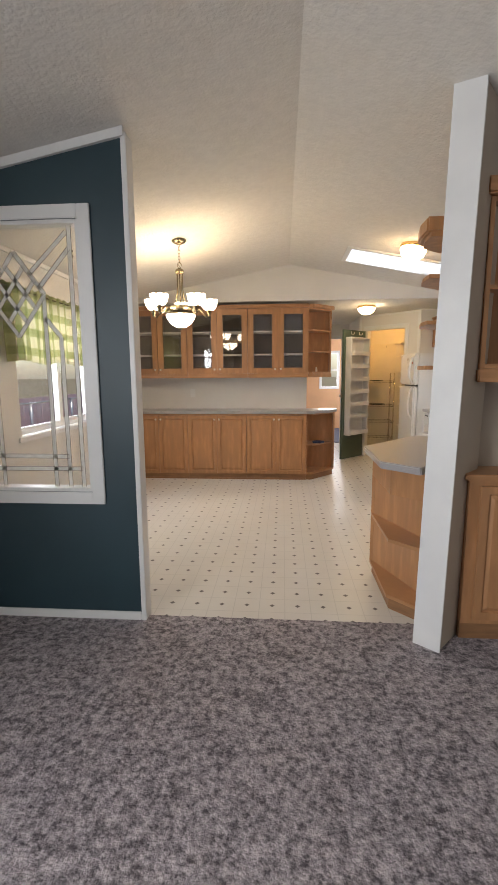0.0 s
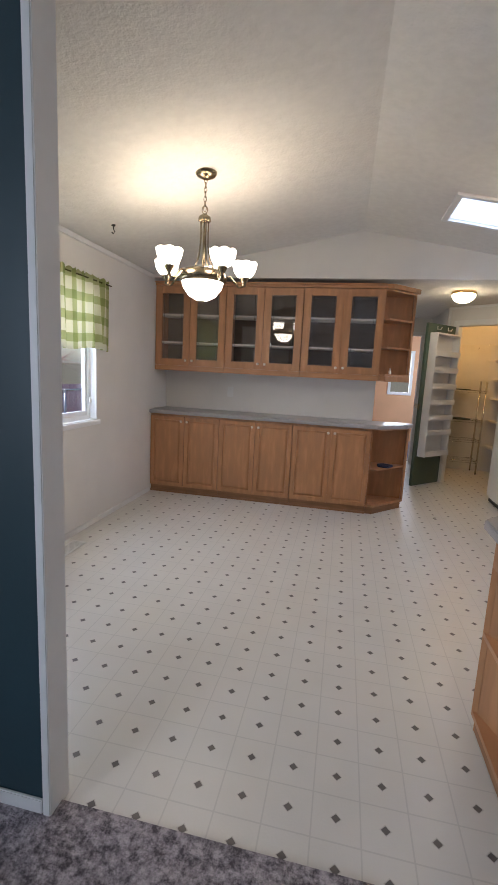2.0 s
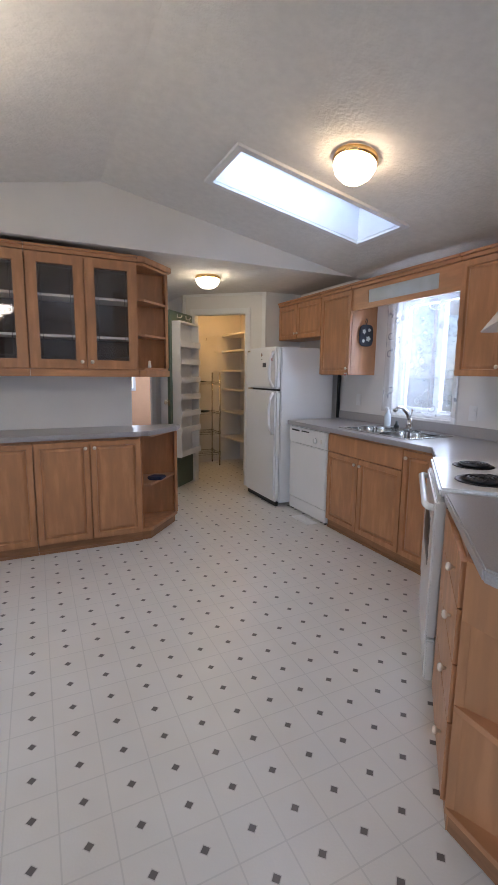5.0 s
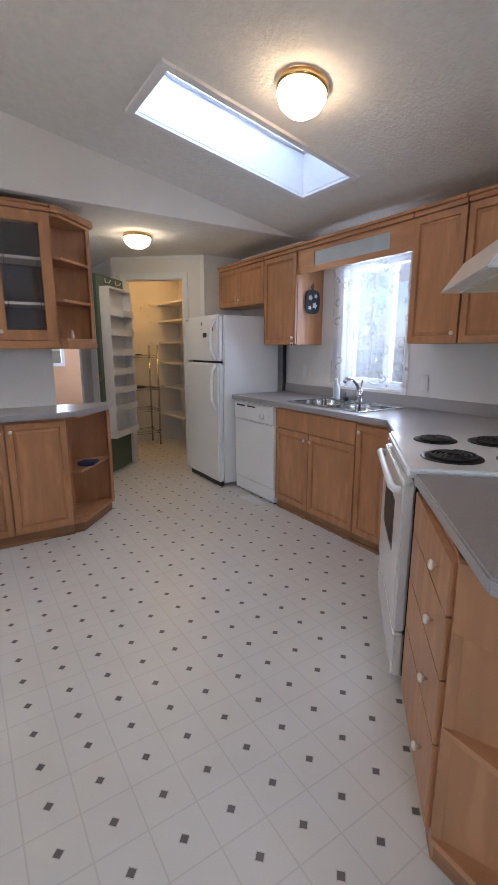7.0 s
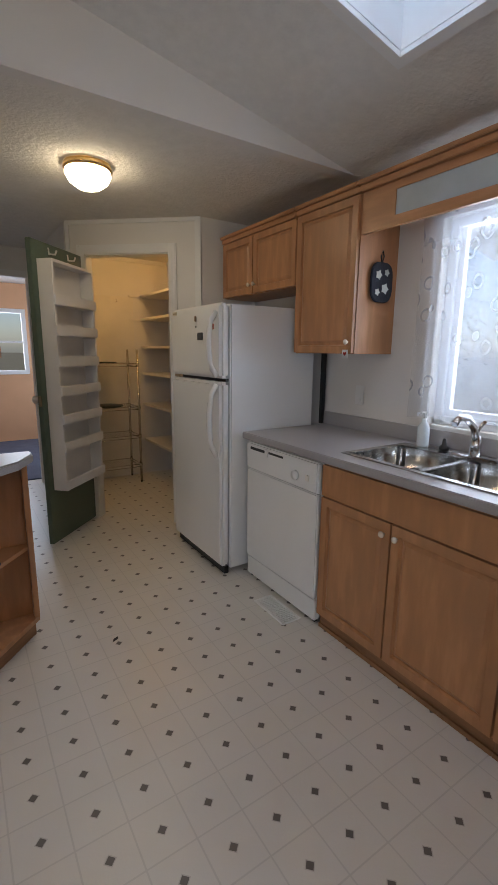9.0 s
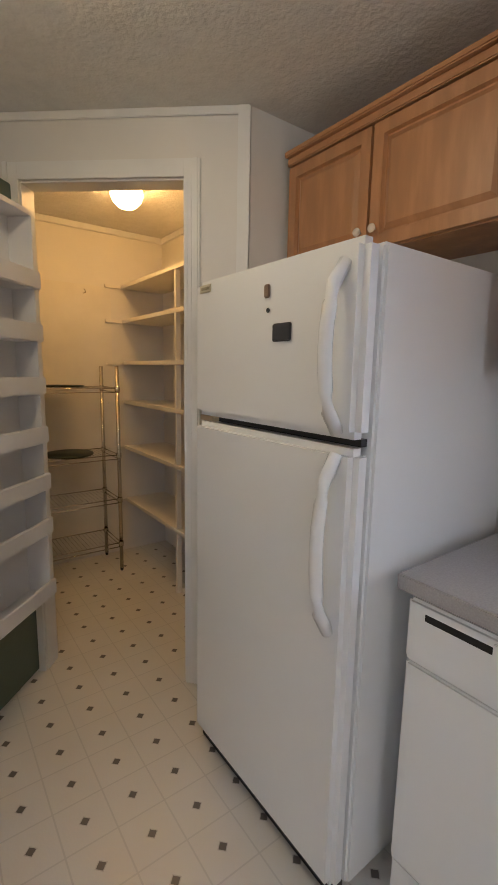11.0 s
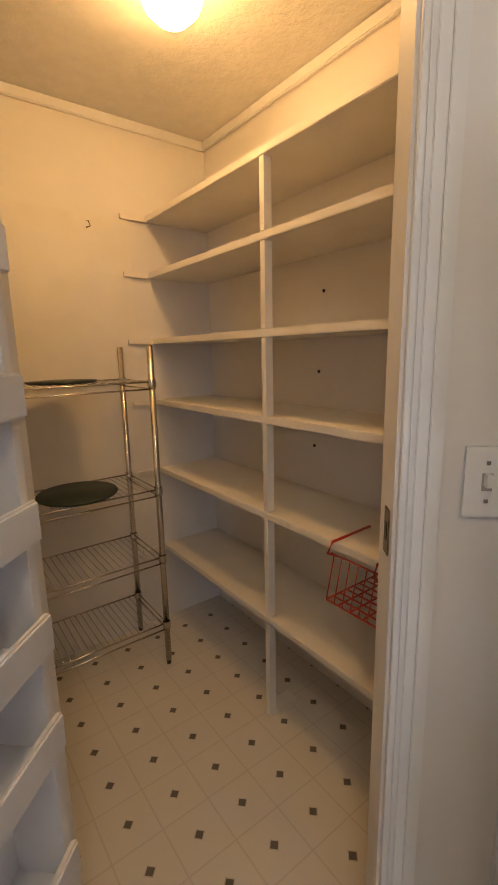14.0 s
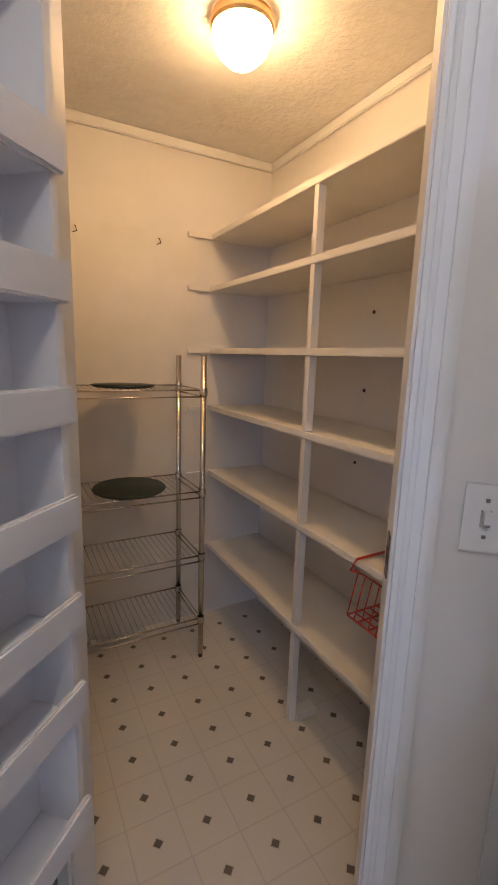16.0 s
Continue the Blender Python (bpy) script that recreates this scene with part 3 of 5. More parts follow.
# glazed uppers
UX = [-1.995, -1.215, -0.42, 0.365]
for k, (a, b) in enumerate(zip(UX, UX[1:])):
    w = b - a - 0.002
    c = thing("glazed_wall_cabinet", pose(a, 6.36, 0), "honey maple wall cabinet with two leaded glass doors", "cabinet", "glazed wall cabinets")
    z0, z1 = 1.395, 2.215
    boxes("body", [(0, 0, z0, 0.016, 0.315, z1), (w - 0.016, 0, z0, w, 0.315, z1), (0.016, 0, z0, w - 0.016, 0.315, z0 + 0.018),
                   (0.016, 0, z1 - 0.018, w - 0.016, 0.315, z1), (w / 2 - 0.02, 0, z0 + 0.018, w / 2 + 0.02, 0.018, z1 - 0.018)], WOODIN, c)
    # back painted dark for the shade behind the glass
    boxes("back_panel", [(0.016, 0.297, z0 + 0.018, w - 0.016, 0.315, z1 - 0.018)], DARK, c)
    for z in (1.63, 1.92):
        boxes("shelf_board", [(0.018, 0.03, z, w - 0.018, 0.296, z + 0.018)], SHELFW, c, "pale shelf edge")
    boxes("light_rail", [(0, -0.022, z0 - 0.055, w, 0.0, z0 - 0.001), (0, 0.0, z0 - 0.03, w, 0.02, z0 - 0.001)], WOODX, c, bevel=0.004)
    boxes("crown", [(0, -0.03, z1 + 0.001, w, 0.02, z1 + 0.03), (0, -0.045, z1 + 0.03, w, 0.02, z1 + 0.045)], WOODX, c, bevel=0.004)
    for i in (0, 1):
        x0, x1 = (0.004, w / 2 - 0.003) if i == 0 else (w / 2 + 0.003, w - 0.004)
        s = 0.072
        d = boxes("glass_door", [(x0, -0.021, z0 + 0.004, x0 + s, -0.002, z1 - 0.004), (x1 - s, -0.021, z0 + 0.004, x1, -0.002, z1 - 0.004),
                                 (x0 + s, -0.0205, z0 + 0.004, x1 - s, -0.0025, z0 + 0.07), (x0 + s, -0.0205, z1 - 0.075, x1 - s, -0.0025, z1 - 0.004)], WOOD, c, bevel=0.003)
        p = boxes("pane", [(x0 + s - 0.004, -0.012, z0 + 0.066, x1 - s + 0.004, -0.009, z1 - 0.071)], GLASS, d)
        p.visible_shadow = False
        gx0, gx1, gz0, gz1 = x0 + s + 0.022, x1 - s - 0.022, z0 + 0.095, z1 - 0.10
        wire("lead_line", [[(gx0, -0.014, z0 + 0.07), (gx0, -0.014, z1 - 0.075)], [(gx1, -0.014, z0 + 0.07), (gx1, -0.014, z1 - 0.075)],
                           [(x0 + s, -0.014, gz0), (x1 - s, -0.014, gz0)], [(x0 + s, -0.014, gz1), (x1 - s, -0.014, gz1)]], 0.002, LEADD, d, "dark lead line in the glass", 4)
        knob(d, x1 - 0.033 if i == 0 else x0 + 0.033, -0.021, z0 + 0.055)
ue = thing("upper_end_shelf", pose(0.365, 6.36, 0), "honey maple open upper end shelf with angled corner", "shelf")
UP = [(0.0, 0.0), (0.05, 0.0), (0.31, 0.26), (0.31, 0.315), (0.0, 0.315)]
for z in (1.395, 1.66, 1.93, 2.197):
    poly("shelf_board", UP, z, z + 0.018, WOOD, ue)
boxes("back_panel", [(0.0, 0.297, 1.413, 0.31, 0.315, 2.197)], WOODIN, ue)
boxes("stile", [(0.285, 0.245, 1.413, 0.31, 0.297, 2.197)], WOOD, ue)
poly("crown", [(-0.0, -0.03), (0.06, -0.03), (0.345, 0.255), (0.345, 0.315), (0.0, 0.315)], 2.216, 2.26, WOOD, ue, bevel=0.004)
poly("light_rail", [(0.0, -0.015), (0.055, -0.015), (0.32, 0.25), (0.32, 0.315), (0.0, 0.315)], 1.34, 1.394, WOOD, ue, bevel=0.004)
sv = turned("small_jar", [(0.012, 0), (0.016, 0.01), (0.012, 0.035), (0.008, 0.05), (0.012, 0.055), (0, 0.06)], KNOB, None, (0.47, 6.45, 1.4135), 14)
tagged(sv, "small cream china jar on the open shelf", "jar")


def outlet(m, label):
    o = thing("wall_outlet", m, label, "outlet")
    boxes("plate", [(-0.035, -0.006, -0.058, 0.035, 0, 0.058)], TRIM, o, bevel=0.003)
    for z in (-0.024, 0.024):
        boxes("socket", [(-0.016, -0.009, z - 0.014, 0.016, -0.005, z + 0.014)], TRIM, o, bevel=0.004)


outlet(pose(-1.22, YB - 0.001, 1.13), "white electrical outlet above the buffet worktop")
outlet(pose(XR - 0.001, 6.32, 1.13, 0, 0, -90), "white electrical outlet beside the sink")
outlet(pose(XR - 0.001, 5.0, 1.10, 0, 0, -90), "white electrical outlet under the wall cabinet")

# ---- kitchen run on the east wall ----
E = lambda y, x: pose(x, y, 0, 0, 0, -90)
base_unit(E(5.945, 1.95), 0.90, [0, 0.42, 0.90], "honey maple sink cabinet with false drawer front", drawer=True)
c = base_unit(E(5.043, 1.95), 0.275, [0, 0.275], "narrow honey maple corner base cabinet")
poly("corner_filler", [(1.95, 4.766), (1.955, 4.766), (1.70, 4.46), (1.62, 4.52)], 0.0, 0.874, WOOD).parent = None
tagged(bpy.data.objects["corner_filler"], "honey maple filler strip beside the range", "filler")
# worktop with the sink cut out
SX0, SX1, SY0, SY1 = 2.02, 2.42, 5.10, 5.88
bm = bmesh.new()
corner = {}
WX, WY = (1.905, SX0, SX1, XR - 0.001), (4.77, SY0, SY1, 6.62)
faces = [[(WX[i], WY[k]), (WX[i + 1], WY[k]), (WX[i + 1], WY[k + 1]), (WX[i], WY[k + 1])] for i in range(3) for k in range(3) if (i, k) != (1, 1)]
faces.append([(WX[0], WY[0]), (1.62, 4.485), (2.09, 4.03), (WX[3], 4.03), (WX[3], WY[0]), (WX[2], WY[0]), (WX[1], WY[0])])
for p in sorted({p for pts in faces for p in pts}):
    corner[p] = bm.verts.new((*p, 0.876))
for pts in faces:
    bm.faces.new([corner[p] for p in pts])
ex = bmesh.ops.extrude_face_region(bm, geom=bm.faces[:])
bmesh.ops.translate(bm, verts=[v for v in ex["geom"] if isinstance(v, bmesh.types.BMVert)], vec=(0, 0, 0.039))
wk = tagged(part("sink_worktop", bm, LAM, bevel=0.004), "grey laminate kitchen worktop with backsplash lip", "worktop")
boxes("backsplash", [(XR - 0.02, 4.03, 0.9155, XR - 0.001, 6.62, 1.0)], LAM, wk, bevel=0.003)
sk2 = thing("double_sink", pose(0, 0, 0), "stainless steel double bowl sink", "sink")
boxes("rim", [(SX0 - 0.02, SY0 - 0.02, 0.9155, SX0 + 0.012, SY1 + 0.02, 0.921), (SX1 - 0.03, SY0 - 0.02, 0.9155, SX1 + 0.05, SY1 + 0.02, 0.921),
              (SX0 + 0.012, SY0 - 0.02, 0.9155, SX1 - 0.03, SY0 + 0.015, 0.921), (SX0 + 0.012, SY1 - 0.015, 0.9155, SX1 - 0.03, SY1 + 0.02, 0.921),
              (SX0 + 0.012, 5.475, 0.9155, SX1 - 0.03, 5.505, 0.921)], STEEL, sk2, bevel=0.0025)
for y0, y1 in ((SY0 + 0.013, 5.477), (5.503, SY1 - 0.013)):
    bm = bmesh.new()
    x0, x1 = SX0 + 0.011, SX1 - 0.031
    fs = box(bm, x0, y0, 0.75, x1, y1, 0.917)
    bm.faces.remove(fs[1])
    es2 = [e for e in bm.edges if len(e.link_faces) == 2]
    bmesh.ops.bevel(bm, geom=es2, offset=0.04, segments=4, affect="EDGES")
    for f in bm.faces:
        f.smooth = True
    bl = part("bowl", bm, STEEL, sk2)
    turned("drain", [(0.0, 0.0), (0.04, 0.002), (0.045, 0.004)], CHROME, bl, ((x0 + x1) / 2, (y0 + y1) / 2, 0.7505), 18)
fa = thing("kitchen_faucet", pose(2.435, 5.50, 0.922), "chrome single lever kitchen faucet behind the sink", "faucet")
boxes("deck_plate", [(-0.025, -0.11, 0, 0.025, 0.11, 0.010)], CHROME, fa, bevel=0.004)
turned("body", [(0.026, 0.01), (0.024, 0.06), (0.020, 0.10), (0.0, 0.105)], CHROME, fa)
wire("spout", [[(0, 0, 0.07), (-0.03, 0.0, 0.14), (-0.08, 0.005, 0.185), (-0.13, 0.01, 0.19), (-0.165, 0.012, 0.165)]], 0.016, CHROME, fa, n=12)
wire("lever", [[(0, 0, 0.10), (0.012, 0.0, 0.13), (-0.02, -0.04, 0.17)]], 0.008, CHROME, fa, n=10)
sb = thing("soap_bottle", pose(2.46, 5.79, 0.922), "clear plastic soap bottle beside the faucet", "bottle")
CLEAR = mat("soap_plastic", (0.62, 0.68, 0.70), 0.15, vary=0.03)
turned("bottle", [(0.028, 0), (0.030, 0.01), (0.030, 0.10), (0.012, 0.125), (0.012, 0.14), (0, 0.141)], CLEAR, sb)
wire("pump", [[(0, 0, 0.14), (0, 0, 0.17), (-0.03, 0, 0.172)]], 0.005, TRIM, sb)
turned("sink_stopper", [(0.022, 0), (0.024, 0.02), (0.012, 0.03), (0.008, 0.06), (0, 0.062)], BLACK, None, (2.445, 5.66, 0.922), 14)
tagged(bpy.data.objects["sink_stopper"], "black rubber sink stopper standing behind the sink", "stopper")

# dishwasher
dwm = thing("dishwasher", E(6.60, 1.955), "white built-in dishwasher with dial control", "dishwasher")
boxes("body", [(0, 0.0, 0.09, 0.64, 0.56, 0.872)], WHITE, dwm)
boxes("door_panel", [(0.004, -0.028, 0.145, 0.636, -0.001, 0.70)], WHITE, dwm, bevel=0.006)
cp = boxes("control_panel", [(0.004, -0.034, 0.705, 0.636, -0.001, 0.862)], WHITE, dwm, bevel=0.008)
boxes("vent_slot", [(0.05, -0.0355, 0.822, 0.20, -0.0335, 0.838), (0.23, -0.0355, 0.826, 0.36, -0.0335, 0.838)], BLACK, cp)
boxes("latch", [(0.20, -0.042, 0.805, 0.225, -0.0345, 0.85)], WHITE, cp, bevel=0.002)
bm = bmesh.new()
lathe(bm, [(0.026, 0), (0.024, 0.014), (0.0, 0.016)], 20)
bmesh.ops.rotate(bm, verts=bm.verts, cent=(0, 0, 0), matrix=Matrix.Rotation(radians(90), 3, "X"))
bmesh.ops.translate(bm, verts=bm.verts, vec=(0.47, -0.034, 0.765))
part("dial", bm, WHITE, cp)
boxes("button", [(0.55, -0.039, 0.755, 0.575, -0.0335, 0.785)], SHELFW, cp)
boxes("kick_panel", [(0.004, -0.018, 0.02, 0.636, 0.02, 0.138)], WHITE, dwm, bevel=0.004)
for fx in (0.02, 0.60):
    boxes("foot", [(fx, 0.0, 0.0, fx + 0.02, 0.02, 0.0195)], BLACK, dwm)

# fridge
FR = thing("refrigerator", E(7.36, 1.785), "white top-freezer refrigerator with two curved handles", "refrigerator")
boxes("body", [(0, 0.065, 0.03, 0.695, 0.70, 1.645)], WHITE, FR, bevel=0.008)
fd = boxes("freezer_door", [(0, 0.0, 1.225, 0.695, 0.06, 1.65)], WHITE, FR, bevel=0.018)
ld = boxes("fridge_door", [(0, 0.0, 0.05, 0.695, 0.06, 1.205)], WHITE, FR, bevel=0.018)
boxes("gasket", [(0.02, 0.045, 1.206, 0.675, 0.0645, 1.224)], BLACK, FR)
boxes("hinge_cover", [(0.005, 0.02, 1.2065, 0.085, 0.044, 1.2235)], mat("tan_plastic", (0.55, 0.42, 0.28), 0.5), FR, "tan hinge cover")
boxes("grille", [(0.01, 0.03, 0.0, 0.685, 0.06, 0.045)], BLACK, FR, "black base grille")
for d, z0, z1 in ((fd, 1.24, 1.60), (ld, 0.76, 1.19)):
    zs = [z0 + (z1 - z0) * i / 8 for i in range(9)]
    wire("handle", [[(0.645, -0.002 - 0.05 * math.sin(math.pi * i / 8) ** 0.5, z) for i, z in enumerate(zs)]], 0.016, WHITE, d, n=10)
bd = boxes("badge", [(0.040, -0.004, 1.609, 0.105, 0.0002, 1.633)], mat("pale_badge", (0.55, 0.50, 0.38), 0.35), fd, "pale cream maker badge", bevel=0.002)
boxes("badge_mark", [(0.052, -0.0052, 1.617, 0.094, -0.0042, 1.625)], mat("badge_ink", (0.30, 0.26, 0.17), 0.4), bd)
for x, z, w, h, col in ((0.385, 1.574, 0.022, 0.034, (0.25, 0.17, 0.12)), (0.39, 1.526, 0.012, 0.012, (0.05, 0.05, 0.05)), (0.447, 1.468, 0.07, 0.045, (0.05, 0.05, 0.055)), (0.605, 1.52, 0.026, 0.034, (0.35, 0.08, 0.05))):
    o = boxes("fridge_magnet", [(x - w / 2, -0.008, z - h / 2, x + w / 2, -0.0005, z + h / 2)], mat("magnet", col, 0.4), None, bevel=0.003)
    o.matrix_world = E(7.36, 1.785)
    tagged(o, "small dark souvenir magnet on the freezer door", "magnet", "fridge magnets")
# black strip added to draw the shade of the cord gap beside the fridge
gp = boxes("dark_gap_strip", [(2.515, 6.612, 0.92, 2.545, 6.632, 1.62)], BLACK)
tagged(gp, "black strip standing in for the dark gap beside the fridge", "strip")

# wall cabinets on the east wall
def wall_unit(y, w, z0, doors, label, z1=2.150, x=2.27):
    c = thing("wall_cabinet", E(y, x), label, "cabinet", "kitchen wall cabinets")
    dep = XR - 0.002 - x
    boxes("body", [(0, 0, z0, w, dep, z1)], WOOD, c)
    n = len(doors) - 1
    for i in range(n):
        x0, x1 = doors[i], doors[i + 1]
        kx = (x1 - 0.03 if i % 2 == 0 else x0 + 0.03)
        door(c, x0 + 0.004, z0 + 0.004, x1 - 0.004, z1 - 0.012, kx, z0 + 0.06)
    boxes("crown", [(0, -0.028, z1 - 0.006, w, 0.0, z1 + 0.022), (0, -0.045, z1 + 0.022, w, dep - 0.02, z1 + 0.042)], WOODX, c, bevel=0.004)
    return c


wall_unit(7.455, 0.86, 1.765, [0, 0.40, 0.86], "short honey maple wall cabinet above the refrigerator")
wall_unit(6.592, 0.482, 1.375, [0, 0.482], "tall honey maple wall cabinet with one door")
wall_unit(4.945, 0.36, 1.375, [0, 0.36], "honey maple wall cabinet beside the sink window")
wall_unit(4.582, 0.50, 1.375, [0, 0.50], "honey maple wall cabinet near the range")
vb = thing("window_valance", E(6.108, 2.27), "honey maple valance board with frosted light panel above the sink", "valance")
boxes("board", [(0, 0, 1.955, 1.16, 0.02, 2.0), (0, 0, 2.11, 1.16, 0.02, 2.150), (0, 0, 2.0, 0.20, 0.02, 2.11), (0.96, 0, 2.0, 1.16, 0.02, 2.11)], WOODX, vb)
boxes("light_panel", [(0.20, 0.006, 2.0, 0.96, 0.012, 2.11)], PLASTER, vb, "grey frosted light panel")
boxes("crown", [(0, -0.028, 2.144, 1.16, 0.0, 2.172), (0, -0.045, 2.172, 1.16, 0.15, 2.192)], WOODX, vb, bevel=0.004)
pm = thing("oven_mitt", pose(2.42, 6.098, 1.74), "black quilted pot holder with pale flowers hanging on the cabinet side", "pot holder")
MITT = mat("floral_cloth", (0.03, 0.035, 0.05), 0.9, bump=0.3, bscale=60)
prp = [(math.copysign(abs(math.cos(a)) ** 0.6, math.cos(a)) * 0.082, math.copysign(abs(math.sin(a)) ** 0.6, math.sin(a)) * 0.10) for a in [i * math.pi / 12 for i in range(24)]]
bm = bmesh.new()
prism(bm, prp, 0, 0.014)
bmesh.ops.rotate(bm, verts=bm.verts, cent=(0, 0, 0), matrix=Matrix.Rotation(radians(90), 3, "X"))
part("pad", bm, MITT, pm, bevel=0.004)
FLW = mat("pale_flower_print", (0.55, 0.58, 0.55), 0.9)
for fx, fz, r in ((-0.03, 0.035, 0.026), (0.03, 0.05, 0.02), (0.02, -0.03, 0.03), (-0.035, -0.05, 0.02)):
    bm = bmesh.new()
    prism(bm, [(fx + r * (1 - 0.35 * (i % 2)) * math.cos(i * math.pi / 5), fz + r * (1 - 0.35 * (i % 2)) * math.sin(i * math.pi / 5)) for i in range(10)], 0.0145, 0.0155)
    bmesh.ops.rotate(bm, verts=bm.verts, cent=(0, 0, 0), matrix=Matrix.Rotation(radians(90), 3, "X"))
    part("flower", bm, FLW, pm)
wire("loop", [[(0, -0.005, 0.095), (0.012, -0.005, 0.13), (0, -0.005, 0.155), (-0.012, -0.005, 0.13), (0, -0.005, 0.095)]], 0.004, BLACK, pm)

ht = thing("heart_tag", E(6.155, 2.25), "small white tag with a red heart hanging from the cabinet edge", "tag")
boxes("tag", [(-0.021, -0.004, 1.352, 0.021, -0.001, 1.396)], TRIM, ht, bevel=0.001)
bm = bmesh.new()
prism(bm, [(0.012 * math.sin(a) ** 3, 1.375 + 0.00075 * (13 * math.cos(a) - 5 * math.cos(2 * a) - 2 * math.cos(3 * a) - math.cos(4 * a))) for a in [k * math.pi / 12 for k in range(24)]], 0.0042, 0.0050)
for v in bm.verts:
    v.co = Vector((v.co.x, -v.co.z, v.co.y))
part("heart", bm, RED, ht, "red heart")
# ---- range on the diagonal ----
RG = pose(1.618, 4.467, 0, 0, 0, -135)
rg = thing("electric_range", RG, "white electric range with four coil burners", "range")
W = 0.745
boxes("body", [(0, 0.012, 0.03, W, 0.62, 0.885)], WHITE, rg, bevel=0.004)
boxes("cooktop", [(-0.004, -0.040, 0.886, W + 0.004, 0.62, 0.925)], WHITE, rg, bevel=0.010)
od = boxes("oven_door", [(0.004, -0.052, 0.26, W - 0.004, -0.006, 0.865)], WHITE, rg, bevel=0.008)
boxes("oven_window", [(0.17, -0.054, 0.51, W - 0.20, -0.0515, 0.735)], BLACK, od, "dark oven window")
wire("handle", [[(0.05, -0.05, 0.825), (0.05, -0.075, 0.83), (0.08, -0.085, 0.832), (W - 0.08, -0.085, 0.832), (W - 0.05, -0.075, 0.83), (W - 0.05, -0.05, 0.825)]], 0.015, WHITE, od, n=10)
boxes("drawer", [(0.004, -0.048, 0.06, W - 0.004, -0.006, 0.25)], WHITE, rg, bevel=0.008)
boxes("door_seal", [(0.012, -0.0055, 0.06, W - 0.012, 0.0115, 0.86)], BLACK, rg, "dark seal behind the oven door")
boxes("back_guard", [(0, 0.565, 0.926, W, 0.62, 1.09)], WHITE, rg, bevel=0.01)
for fx in (0.03, W - 0.07):
    boxes("foot", [(fx, 0.05, 0, fx + 0.04, 0.09, 0.0295)], BLACK, rg)
for x, y, r in ((0.20, 0.15, 0.075), (W - 0.20, 0.15, 0.095), (0.20, 0.41, 0.095), (W - 0.20, 0.41, 0.075)):
    bu = turned("burner", [(r + 0.022, 0.926), (r + 0.02, 0.930), (r + 0.004, 0.927), (0.0, 0.9265)], BLACK, rg, (x, y, 0), 28, "black drip bowl")
    sp = [(x + (0.012 + (r - 0.012) * i / 80) * math.cos(i * 0.35), y + (0.012 + (r - 0.012) * i / 80) * math.sin(i * 0.35), 0.936) for i in range(81)]
    wire("coil", [sp], 0.0055, COIL, bu, "dark spiral heating coil", 6)
hood = thing("range_hood", RG, "white range hood above the stove", "range hood")
bm = bmesh.new()
prism(bm, [(0, 0.15), (W, 0.15), (W, 0.72), (0, 0.72)], 1.60, 1.74)
for v in bm.verts:
    if v.co.z > 1.7 and v.co.y < 0.3:
        v.co.y += 0.10
part("canopy", bm, WHITE, hood, bevel=0.006)
boxes("duct", [(0.22, 0.40, 1.741, 0.52, 0.66, 2.46)], WHITE, hood)
boxes("filter", [(0.10, 0.22, 1.592, W - 0.10, 0.6, 1.599)], mat("hood_lens", (0.7, 0.66, 0.5), 0.4), hood)

# ---- peninsula ----
pn = thing("drawer_cabinet", pose(1.055, 3.925, 0, 0, 0, -135), "honey maple drawer cabinet with four cream knobs", "cabinet")
boxes("body", [(0.004, 0.02, 0.0, 0.575, 0.50, 0.874)], WOOD, pn)
for z0, z1 in ((0.09, 0.35), (0.355, 0.54), (0.545, 0.715), (0.72, 0.86)):
    d = door(pn, 0.03, z0, 0.565, z1, name="drawer_front", rim=0.0005)
    for q in d.data.vertices:
        q.co.y += 0.02
    knob(d, 0.44, 0.0, (z0 + z1) / 2)
pe = thing("peninsula_shelf", pose(0, 0, 0), "honey maple open peninsula end shelf with angled corners", "shelf")
PP = [(0.645, 3.50), (0.645, 3.00), (0.80, 2.84), (0.93, 2.93), (0.99, 2.99), (0.99, 3.30), (0.72, 3.555)]
poly("back_panel", [(0.70, 3.53), (0.93, 3.0), (0.945, 3.01), (0.72, 3.54)], 0.10, 0.857, WOODIN, pe)
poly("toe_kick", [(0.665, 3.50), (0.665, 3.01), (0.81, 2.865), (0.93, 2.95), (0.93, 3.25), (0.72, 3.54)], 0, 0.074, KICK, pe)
for z in (0.075, 0.415):
    poly("shelf_board", PP, z, z + 0.02, WOODX, pe)
poly("top_panel", PP, 0.70, 0.874, WOOD, pe)
poly("side_post", [(0.645, 3.50), (0.66, 3.48), (0.73, 3.54), (0.72, 3.555)], 0.095, 0.70, WOOD, pe)
poly("inner_panel", [(0.66, 3.485), (0.88, 2.93), (0.90, 2.94), (0.70, 3.50)], 0.095, 0.70, WOOD, pe)
ptop = poly("peninsula_worktop", [(0.56, 3.39), (0.555, 2.87), (0.72, 2.70), (0.95, 2.945), (1.02, 3.021), (2.0, 3.021), (1.56, 3.43), (1.055, 3.935)], 0.876, 0.915, LAM, bevel=0.006)
tagged(ptop, "grey laminate peninsula worktop with clipped corners", "worktop")
up = thing("upper_end_shelf", pose(0.04, 0, 0), "honey maple open wall shelf above the peninsula", "shelf")
UQ = [(0.77, 3.03), (0.77, 3.14), (0.80, 3.27), (0.93, 3.38), (1.30, 3.38), (1.30, 3.03)]
for z in (1.40, 1.64, 1.88, 2.09):
    poly("shelf_board", UQ, z, z + 0.02, WOOD, up)
